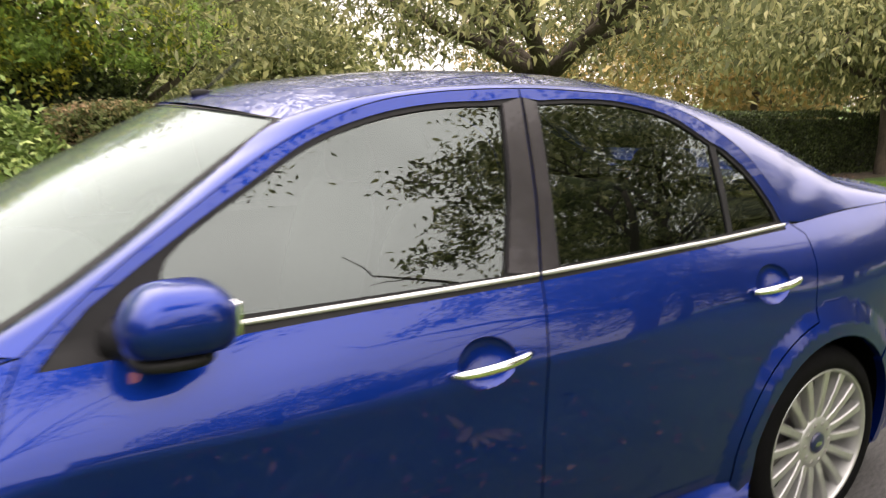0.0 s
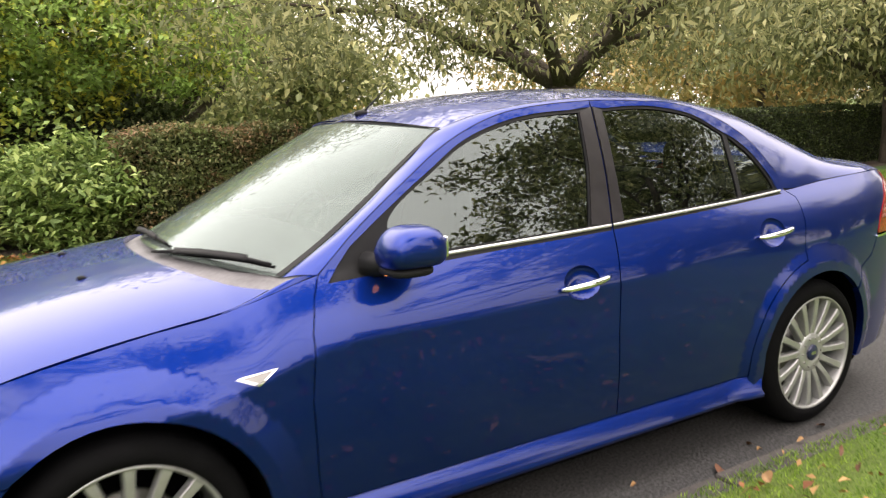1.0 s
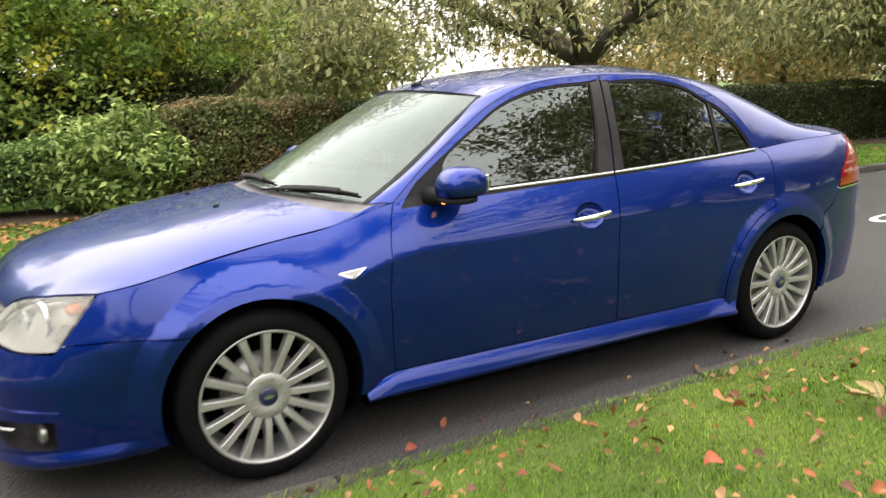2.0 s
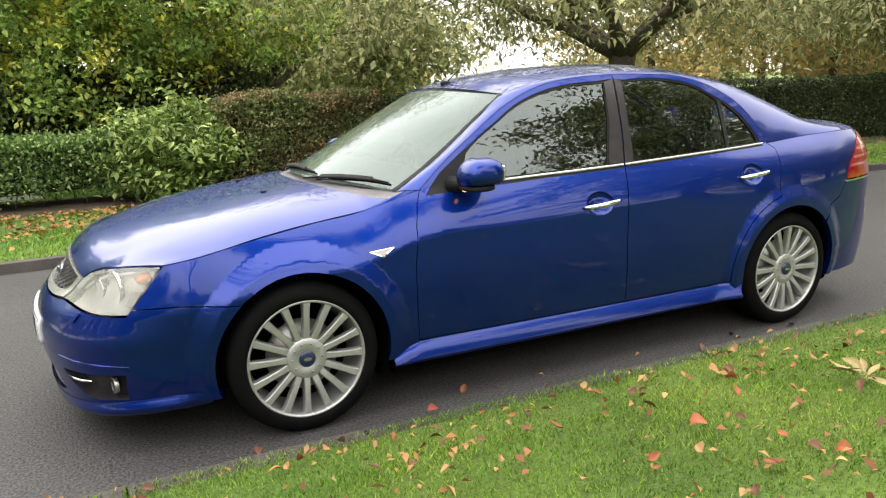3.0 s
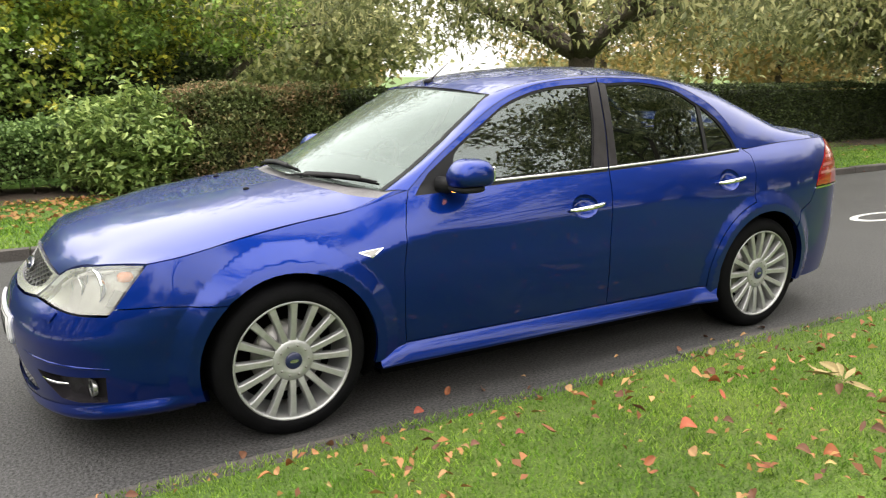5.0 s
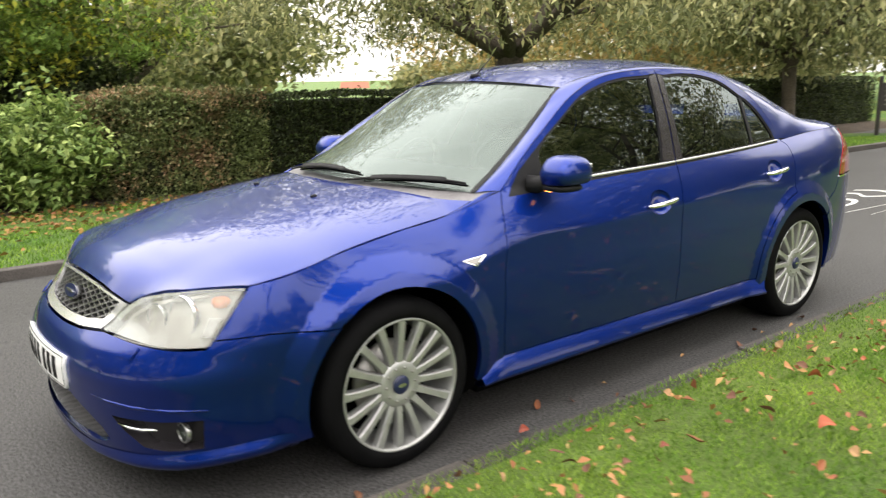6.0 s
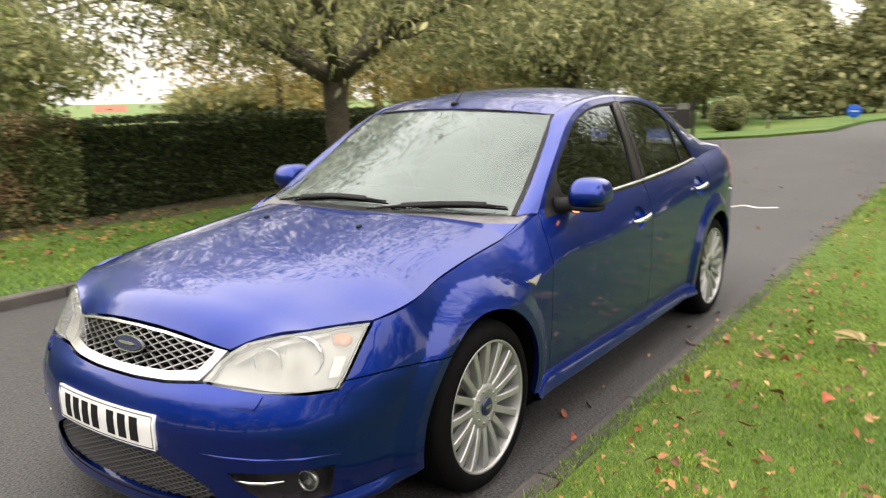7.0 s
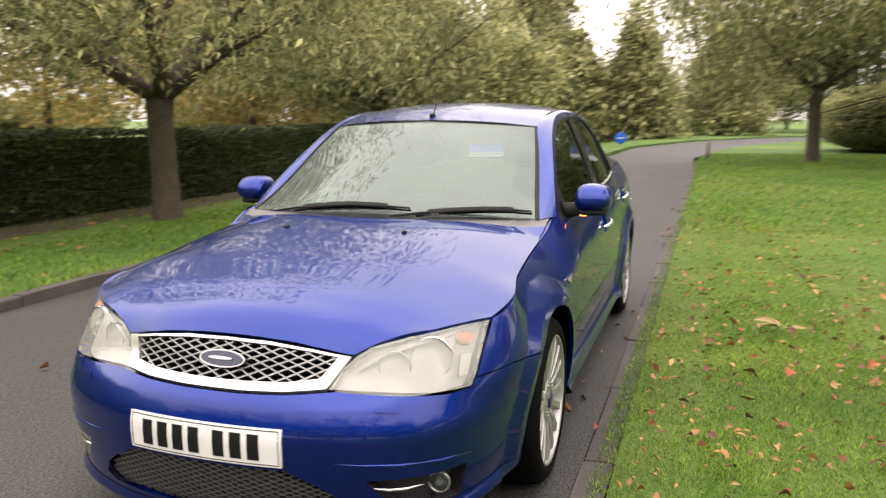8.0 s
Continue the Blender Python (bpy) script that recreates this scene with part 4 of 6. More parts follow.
for side in (-1, 1):
    # front wing
    wing_arch = arc(-WHEEL_X, WHEEL_Z, ARCH_R, -12, 127, 22)
    wing = [(s_of(x), z) for x, z in DOOR_FRONT_EDGE] + [(s_of(-.885), .24)] + xs(wing_arch) + [(1.28, .583), (1.05, .602), (.882, .594), (.897, .612), (.958, .69), (1.008, .749)]
    wing += [(s_of(x), belt_z(x) - .002) for x in linspace(-1.85, -.87, 16)]
    panel("front_wing", wing, body, PAINT, car, side=side, gap=0.0012, step=0.014, ridge=lambda u: belt_z(float(np.interp(u, plan_s, plan_pts[:, 0]))) - CREASE)
    # doors
    door = panel("front_door", DOOR_FRONT_EDGE[::-1] + groove_front[1:] + b_line, flank, PAINT, car, side=side, holes=[grown(SEAL_F, -0.003), handle_well(*WELL_F)], gap=0.0025, hole_flange=False, step=0.018, ridge=lambda u: belt_z(u) - CREASE)
    rdoor = panel("rear_door", b_line[::-1] + groove_rear + REAR_DOOR_EDGE[1:], flank, PAINT, car, side=side, holes=[grown(SEAL_R, -0.003), handle_well(*WELL_R)], gap=0.0025, hole_flange=False, step=0.018, ridge=lambda u: belt_z(u) - CREASE)
    # window seals, pillar trim and glass, set in a little
    panel("window_seal", SEAL_F, flank, BLACK_PLASTIC, door, "black rubber seal with mirror triangle and pillar trim", side=side, holes=[WIN_FRONT], lift=-0.004, gap=0, flange=0.01)
    panel("window_seal", SEAL_R, flank, BLACK_PLASTIC, rdoor, "black rubber seal and pillar trim", side=side, holes=[WIN_REAR, WIN_QUARTER], lift=-0.004, gap=0, flange=0.01)
    panel("pillar_trim", [(.180, .985), (.243, 1.18), (.282, 1.366), (.342, 1.382), (.3035, 1.14), (.2685, .973)], cabin, BLACK_GLOSS, door, "dark glossy pillar trim", side=side, lift=0.001, gap=0.001, flange=0.004)
    panel("pillar_trim", [(.2755, .975), (.3115, 1.14), (.350, 1.382), (.388, 1.371), (.358, 1.17), (.330, .985)], cabin, BLACK_GLOSS, rdoor, "dark glossy pillar trim", side=side, lift=0.001, gap=0.001, flange=0.004)
    panel("window", WIN_FRONT, cabin, GLASS_SIDE, door, "tinted side window", side=side, lift=-0.009, gap=-0.004, flange=0)
    panel("window", WIN_REAR, cabin, GLASS_SIDE, rdoor, "tinted side window", side=side, lift=-0.009, gap=-0.004, flange=0)
    panel("quarter_window", WIN_QUARTER, cabin, GLASS_SIDE, rdoor, "tinted quarter window", side=side, lift=-0.009, gap=-0.004, flange=0)
    panel("frame_lining", grown(SEAL_F, .028), cabin, SEAT_CLOTH, door, "dark lining of the door frame", side=side, holes=[WIN_FRONT], lift=-0.022, gap=0, flange=0, step=0.04)
    panel("frame_lining", grown(SEAL_R, .028), cabin, SEAT_CLOTH, rdoor, "dark lining of the door frame", side=side, holes=[WIN_REAR, WIN_QUARTER], lift=-0.022, gap=0, flange=0, step=0.04)
    # chrome strips along the belt
    for x0, x1, owner in ((-.56, .266, door), (.276, 1.245, rdoor)):
        rows = []
        for x in linspace(x0, x1, 26):
            zc = belt_z(x)
            y = flank(x, zc)[1]
            rows.append([(x, y - .004, zc - .006), (x, y + .003, zc - .005), (x, y + .0045, zc), (x, y + .003, zc + .005), (x, y - .006, zc + .006)])
        loft("window_strip", rows, SATIN, owner, "chrome strip along the window", side=side, outward=(0, 1, 0))
    # rear quarter
    rq_arch = arc(WHEEL_X, WHEEL_Z, ARCH_R, 44, 168, 20)
    quarter = REAR_DOOR_EDGE[:-1] + [(.945, .26), (1.03, .25)] + rq_arch[::-1]
    quarter = [(s_of(x), z) for x, z in quarter] + [(4.60, .640), (4.704, .689), (4.748, .752), (4.757, .768), (4.80, .86), (4.93, .97), (5.05, 1.034)]
    quarter += [(s_of(x), belt_z(x) - .001) for x in linspace(2.12, 1.30, 14)]
    panel("rear_quarter", quarter, body, PAINT, car, side=side, gap=0.002, step=0.016)
    # side skirt
    rows = []
    for x in linspace(-1.0, 1.02, 30):
        k = smooth01(-1.0, -.88, x)
        y = body(s_of(x), .30)[1]
        f = 1 - .55 * smooth01(-.7, .9, x)
        zt, zm, zo, zl = .240 + .055 * k, .226 + .022 * k * f, .220, .214 - .006 * k
        rows.append([(x, y - .02, zt + .003), (x, y - .004, zt), (x, y + .001, zm), (x, y + .010 + .010 * k * f, zo), (x, y + .009 + .008 * k * f, zl), (x, y - .03, zl - .012), (x, y - .12, zl - .012)])
    loft("side_skirt", rows, PAINT, car, "body-coloured flared side skirt", side=side, outward=(0, 1, 0))
    # roof rail: windscreen pillar, cant rail and rear pillar
    rail_out = spline(GROOVE[:-1] + [(1.285, 1.02), (1.60, 1.036), (1.93, 1.047)], 6)
    rail_in = spline(W_EDGE[:-1] + R_EDGE[:-1] + B_EDGE + [(1.93, .620, 1.066)], 6)
    rows = []
    for o, i in zip(rail_out, rail_in):
        a = cabin(o[0], o[1])
        b = np.array(i)
        row = []
        for u in linspace(0, 1, 9):
            p = a * (1 - u) + b * u
            bulge = (.055 + .05 * smooth01(1.05, 1.4, o[0])) * np.linalg.norm(b - a) * 4 * u * (1 - u)
            row.append(p + np.array((0, .62, .78)) * bulge)
        rows.append(row)
    loft("roof_rail", rows, PAINT, car, side=side, outward=(0, 1, .6))
    lining = [[p + np.array((0, -.022, -.022)) for p in r] for r in rows]
    loft("rail_lining", lining, SEAT_CLOTH, car, "dark lining inside the roof rail", side=side, outward=(0, -1, -.6))

# roof, windscreen and rear screen
def span(edge, mid, across=17, power=2.0, per=10):
    edge = np.array(spline(edge, per))
    mid = np.array(spline([(x, 0, z) for x, z in mid], per))
    mid = np.array([[np.interp(u, np.linspace(0, 1, len(mid)), mid[:, k]) for k in range(3)] for u in np.linspace(0, 1, len(edge))])
    rows = []
    for e, m in zip(edge, mid):
        row = []
        for t in linspace(-1, 1, across):
            w = 1 - abs(t) ** power
            row.append((e[0] + (m[0] - e[0]) * w, e[1] * t, e[2] + (m[2] - e[2]) * w))
        rows.append(row)
    return rows


windscreen = loft("windscreen", span(W_EDGE, SCREEN_MID), GLASS_FRONT, car, "misted windscreen reflecting the white sky", outward=(-1, 0, 1))
roof = loft("roof", span(R_EDGE, ROOF_MID, power=2.4), PAINT, car, outward=(0, 0, 1))
loft("rear_screen", span(B_EDGE, REAR_MID), GLASS_SIDE, car, "tinted rear screen", outward=(1, 0, 1))
# black band round the edge of the windscreen
band = span(W_EDGE, SCREEN_MID, 81)
for sl in (slice(0, 2), slice(79, 81)):
    loft("screen_border", [[np.array(p) + np.array((-.002, 0, .003)) for p in r[sl]] for r in band], BLACK_PLASTIC, windscreen, outward=(-1, 0, 1))
thin = [np.array(b) * .75 + np.array(a) * .25 for a, b in zip(band[-2], band[-1])]
loft("screen_border", [[p + np.array((-.002, 0, .003)) for p in thin], [np.array(p) + np.array((-.002, 0, .003)) for p in band[-1]]], BLACK_PLASTIC, windscreen, outward=(-1, 0, 1))

# bonnet
HOOD_MID = [(-2.177, .710), (-2.130, .758), (-2.0, .811), (-1.8, .855), (-1.5, .906), (-1.2, .948), (-1.0, .968), (-.8, .985)]
hood_front = [nose(s, z) for s, z in ((0, .710), (.16, .705), (.32, .689), (.462, .670), (.583, .711), (.775, .738), (.90, .748), (1.004, .752))]
HOOD_E = [(p[0], p[1]) for p in hood_front]
HOOD_EZ = [(p[0], p[2]) for p in hood_front]
for x in (-1.7, -1.53, -1.35, -1.2, -1.08):
    p = body(s_of(x), belt_z(x))
    HOOD_E.append((x, p[1])), HOOD_EZ.append((x, p[2] + .001))
for x, y, z in ((-1.03, .733, .883), (-.985, .738, .900), (-.945, .738, .916)):
    HOOD_E.append((x, y)), HOOD_EZ.append((x, z))
HOOD_E.append((-.8, .70)), HOOD_EZ.append((-.8, .94))


FRONT_X = [(p[1], p[0]) for p in hood_front]
HOOD_REAR_E = [(-1.88, hood_front[-1][1] - .004)] + HOOD_E[8:]
HOOD_REAR_Z = [(-1.88, hood_front[-1][2])] + HOOD_EZ[8:]


def bonnet_crown(x, y):
    """The bonnet's crowned sheet before its nose is pulled down to the lamps and grille."""
    xe = max(x, -1.86)
    e, ze, zc = curve(HOOD_REAR_E, xe), curve(HOOD_REAR_Z, xe), curve(HOOD_MID, x)
    return zc - (curve(HOOD_MID, xe) - ze) * (abs(y) / e) ** (2.8 + .6 * smooth01(-1.9, -1.5, x))


FRONT_DZ = [(p[1], p[2] - bonnet_crown(p[0], p[1])) for p in hood_front]
FRONT_SOFT = []
for a in linspace(0, .765, 40):
    w = [(math.exp(-((a - b) / .15) ** 2), curve(FRONT_DZ, abs(b))) for b in linspace(a - .4, min(a + .4, .765), 40)]
    FRONT_SOFT.append((a, sum(k * v for k, v in w) / sum(k for k, v in w)))


def bonnet_surface(x, y):
    a = min(abs(y), .765)
    d = max(0.0, x - curve(FRONT_X, a))
    broad, near = max(0.0, 1 - d / .55) ** 2.6, max(0.0, 1 - d / .14) ** 2
    soft = curve(FRONT_SOFT, a)
    return np.array((x, y, bonnet_crown(x, y) + soft * broad + (curve(FRONT_DZ, a) - soft) * near))


edge_pts = [(x, y) for x, y in HOOD_E[:8]] + [(x, y) for x, y in spline(HOOD_E[7:-1], 4)][1:]
back_edge = [(-1.165 + .220 * abs(y / .738) ** 2.5, y) for y in linspace(.738, -.738, 25)]
edge_pts = edge_pts[1:]
outline = [(float(hood_front[0][0]), 0)] + edge_pts + back_edge[1:-1] + [(x, -y) for x, y in edge_pts[::-1]]
bonnet = panel("bonnet", outline, bonnet_surface, PAINT, car, step=0.028, gap=0.0012, flange=0.02)

# body-coloured corner between wing, bonnet and windscreen pillar
for side in (-1, 1):
    inner_line = spline([(HOOD_E[i][0], HOOD_E[i][1], HOOD_EZ[i][1]) for i in (12, 13, 14, 15)], 5)
    outer_x = linspace(-1.08, -.812, len(inner_line))
    rows = []
    for k, (i, x) in enumerate(zip(inner_line, outer_x)):
        a = body(s_of(x), belt_z(x) - .002)
        b = np.array(i) + np.array((0, .0015, -.001))
        u = k / (len(inner_line) - 1)
        rows.append([a * (1 - v) + b * v + np.array((0, .003, .012)) * math.sin(math.pi * v) * u for v in linspace(0, 1, 9)])
    loft("wing_corner", rows, PAINT, car, side=side, outward=(0, .4, 1))

# front bumper
LOW_GRILLE = [(.26, .362), (.36, .316), (.425, .273), (.450, .232), (.40, .212), (.2, .202)]
FOG = [(.50, .334), (.69, .335), (.832, .337), (.822, .233), (.70, .226), (.61, .234), (.545, .285)]
bump_half = [(0, .118), (.3, .123), (.6, .143), (.85, .165), (1.05, .178), (s_of(-1.70), .19)] + xs(arc(-WHEEL_X, WHEEL_Z, ARCH_R, 200, 131, 12)) + [(1.28, .581), (1.05, .600), (.880, .592), (.857, .567), (.76, .566), (.575, .573), (.405, .581), (.385, .580), (.245, .570), (.1, .566)]
bump_outline = bump_half + [(0, .566)] + [(-s, z) for s, z in bump_half[:0:-1]]
bumper_front = panel("front_bumper", bump_outline, nose, PAINT, car, "body-coloured front bumper", holes=[
    LOW_GRILLE + [(-s, z) for s, z in LOW_GRILLE[::-1]], FOG, [(-s, z) for s, z in FOG[::-1]]], gap=0.001, step=0.017, flange=0.05, hole_flange=False)
rear_half = [(PLAN_LEN, .24), (s_of(2.2), .23), (s_of(1.9), .225), (s_of(1.72), .23)] + xs(arc(WHEEL_X, WHEEL_Z, ARCH_R, -12, 42, 10)) + [(4.60, .635), (4.704, .684), (4.748, .747), (4.757, .762), (5.0, .768), (PLAN_LEN, .768)]
for side in (-1, 1):
    panel("rear_bumper", rear_half, body, PAINT, car, side=side, gap=0.001, flange=0.03)

# boot lid with a lip
rows = []
for x, lift in ((1.76, .0), (1.85, .0), (1.95, .0), (2.03, .003), (2.09, .009), (2.135, .016), (2.145, .010)):
    e = body(s_of(min(x, 2.1)), belt_z(x))[1] - .003
    rows.append([(x - .05 * abs(t) ** 3, e * t, belt_z(x) - .002 + (.006 + lift) * (1 - abs(t) ** 10) + .030 * (1 - t * t)) for t in linspace(-1, 1, 31)])
rows.append([(p[0] + .02, p[1] * .97, p[2] - .03) for p in rows[-1]])
rows.append([(p[0] + .03, p[1], p[2] - .20) for p in rows[-1]])
loft("boot_lid", rows, PAINT, car, outward=(0, 0, 1))
for side in (-1, 1):
    pts = [(4.762, .776), (4.803, .86), (4.932, .97), (5.053, 1.032), (5.18, 1.03), (5.26, .90), (5.28, .778)]
    lamp = panel("tail_lamp", pts, body, LAMP_RED, car, "red tail lamp with pale bands", side=side, gap=0.001, flange=0.02, lift=0.003)
    for z in (.842, .886, .930):
        f = float(np.interp(z, (.776, .86, .97), (4.775, 4.815, 4.945)))
        panel("lamp_band", [(f, z), (5.2, z + .004), (5.2, z + .020), (f + .012, z + .016)], body, LAMP_BAND, lamp, "pale band", side=side, gap=0, flange=0, lift=0.0045, step=0.02)
    panel("lamp_strip", [(4.748, .760), (5.25, .764), (5.25, .774), (4.753, .770)], body, CHROME, lamp, "chrome strip under the lamp", side=side, gap=0, flange=0.01, lift=0.006, step=0.02)

# inner body behind the gaps, floor and wheel housings, with their shade put into the colour
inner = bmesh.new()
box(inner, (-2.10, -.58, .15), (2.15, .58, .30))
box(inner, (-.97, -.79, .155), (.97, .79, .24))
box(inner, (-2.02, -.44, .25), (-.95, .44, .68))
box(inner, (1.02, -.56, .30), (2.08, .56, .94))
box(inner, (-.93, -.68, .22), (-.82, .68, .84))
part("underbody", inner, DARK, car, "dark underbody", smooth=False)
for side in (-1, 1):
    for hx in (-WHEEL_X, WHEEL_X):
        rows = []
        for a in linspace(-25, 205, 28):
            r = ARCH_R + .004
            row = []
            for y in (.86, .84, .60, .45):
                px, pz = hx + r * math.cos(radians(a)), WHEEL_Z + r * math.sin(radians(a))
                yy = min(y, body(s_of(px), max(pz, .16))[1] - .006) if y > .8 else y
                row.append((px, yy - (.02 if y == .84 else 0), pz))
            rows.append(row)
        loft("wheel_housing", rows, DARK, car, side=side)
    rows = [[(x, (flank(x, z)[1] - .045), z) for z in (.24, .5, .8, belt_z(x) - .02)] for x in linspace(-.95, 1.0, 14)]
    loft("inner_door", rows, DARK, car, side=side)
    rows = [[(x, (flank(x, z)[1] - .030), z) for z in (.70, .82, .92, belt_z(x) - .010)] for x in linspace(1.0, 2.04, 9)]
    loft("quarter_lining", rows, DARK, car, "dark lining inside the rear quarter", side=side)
# ---- wheels ----
def wheel(at, side):
    """An alloy wheel; local y points outward."""
    tyre_profile = [(.243, .010), (.252, .018), (.266, .020), (.285, .016), (.302, .004), (.310, -.008), (.3145, -.022), (.3152, -.06), (.3152, -.16), (.312, -.20), (.29, -.215), (.25, -.215), (.236, -.205)]
    m = Matrix.Translation(at) @ Matrix.Diagonal((1, side, 1, 1))
    tyre = part("wheel", lathe(tyre_profile, 64), RUBBER, car, "silver multi-spoke alloy wheel with a low black tyre")
    tyre.matrix_basis = m
    rim = lathe([(.243, .002), (.2465, .011), (.244, .015), (.238, .014), (.234, .005), (.230, -.03), (.215, -.10), (.213, -.19)], 64)
    part("rim", rim, ALLOY, tyre, "silver rim")
    # black disc added in place of the shade between the spokes
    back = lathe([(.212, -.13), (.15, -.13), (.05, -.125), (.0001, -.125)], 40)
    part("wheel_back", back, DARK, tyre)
    disc = lathe([(.150, -.085), (.150, -.072), (.085, -.070), (.075, -.06), (.0001, -.06)], 48)
    part("brake_disc", disc, STEEL, tyre, "steel brake disc")
    spoke = bmesh.new()
    secs = []
    for r, w, y in ((.060, .030, -.010), (.085, .029, -.005), (.12, .0255, .000), (.17, .0255, .004), (.218, .029, .006), (.241, .036, .004)):
        secs.append([spoke.verts.new((dx, y + dy, r)) for dx, dy in ((-w / 2 - .002, -.028), (-w / 2, -.003), (-w / 2 + .003, .001), (w / 2 - .003, .001), (w / 2, -.003), (w / 2 + .002, -.028))])
    for a, b in zip(secs, secs[1:]):
        for k in range(5):
            spoke.faces.new((a[k], a[k + 1], b[k + 1], b[k]))
    bmesh.ops.recalc_face_normals(spoke, faces=spoke.faces)
    me = bpy.data.meshes.new("spoke")
    spoke.to_mesh(me)
    spoke.free()
    for k in range(16):
        ob = mesh_part("spoke", me, ALLOY, tyre, smooth=False)
        ob.matrix_basis = Matrix.Rotation(k * math.tau / 16 + .05, 4, "Y")
    hub = lathe([(.088, -.03), (.088, -.012), (.083, -.004), (.078, -.001), (.045, .003), (.042, .001), (.0001, .001)], 48)
    part("hub", hub, ALLOY, tyre)
    cap = lathe([(.034, -.002), (.034, .006), (.030, .009), (.0001, .010)], 32)
    part("centre_cap", cap, BADGE_BLUE, tyre, "dark blue centre cap")
    badge = bmesh.new()
    bmesh.ops.create_circle(badge, cap_ends=True, radius=.018, segments=24, matrix=Matrix.Translation((0, .0108, 0)) @ Matrix.Rotation(radians(90), 4, "X") @ Matrix.Diagonal((1, .42, 1, 1)))
    part("badge", badge, BADGE_SILVER, tyre, "plain silver oval")
    nut = lathe([(.0048, -.002), (.0048, .0035), (.003, .005), (.0001, .005)], 8)
    nme = bpy.data.meshes.new("bolt")
    nut.to_mesh(nme)
    nut.free()
    for k in range(10):
        ob = mesh_part("bolt", nme, STEEL, tyre)
        a = k * math.tau / 10
        ob.matrix_basis = Matrix.Translation((.062 * math.cos(a), .001, .062 * math.sin(a)))
    return tyre


for sx in (-1, 1):
    for side in (-1, 1):
        wheel((sx * WHEEL_X, side * .85, WHEEL_Z), side)
# ---- lamps, grilles, mirrors, handles and other fittings of the car ----
def ribbon(points, width_dir, width, depth_dir, depth):
    """A bar of rectangular section through the points."""
    bm = bmesh.new()
    w, d = np.array(width_dir, float) * width / 2, np.array(depth_dir, float) * depth
    rings = [[bm.verts.new(tuple(p + a)) for a in (w, w - d, -w - d, -w)] for p in map(np.array, points)]
    for r0, r1 in zip(rings, rings[1:]):
        for k in range(4):
            bm.faces.new((r0[k], r0[(k + 1) % 4], r1[(k + 1) % 4], r1[k]))
    bm.faces.new(rings[0][::-1]), bm.faces.new(rings[-1])
    bmesh.ops.recalc_face_normals(bm, faces=bm.faces)
    return bm


def nose_normal(s, z):
    e = 2e-3
    n = np.cross(nose(s + e, z) - nose(s - e, z), nose(s, z + e) - nose(s, z - e))
    n /= np.linalg.norm(n)
    return n if n[0] < 0 else -n


def lattice(root, outline, pitch_s, pitch_z, width, depth, mat, sunk):
    """Crossing diagonal bars inside an outline on the nose."""
    poly = np.array(outline)
    lo, hi = poly.min(0), poly.max(0)
    slope = pitch_z / pitch_s
    for sign in (1, -1):
        c0, c1 = (lo[1] - slope * hi[0], hi[1] - slope * lo[0]) if sign > 0 else (lo[1] + slope * lo[0], hi[1] + slope * hi[0])
        c = c0 + pitch_z * 0.5
        while c < c1:
            ss = np.linspace(lo[0], hi[0], 120)
            zz = c + sign * slope * ss
            ok = inside(poly, np.stack([ss, zz], 1))
            runs, cur = [], []
            for s, z, k in zip(ss, zz, ok):
                if k:
                    cur.append((s, z))
                elif cur:
                    runs.append(cur)
                    cur = []
            if cur:
                runs.append(cur)
            for run in runs:
                if len(run) < 3:
                    continue
                run = run[::4] + ([run[-1]] if (len(run) - 1) % 4 else [])
                pts = [nose(s, z) + nose_normal(s, z) * (-sunk) for s, z in run]
                n = nose_normal(*run[len(run) // 2])
                t = np.array(pts[-1]) - np.array(pts[0])
                w = np.cross(t, n)
                w /= np.linalg.norm(w)
                part("bar", ribbon(pts, w, width, n, depth), mat, root, smooth=False)
            c += pitch_z


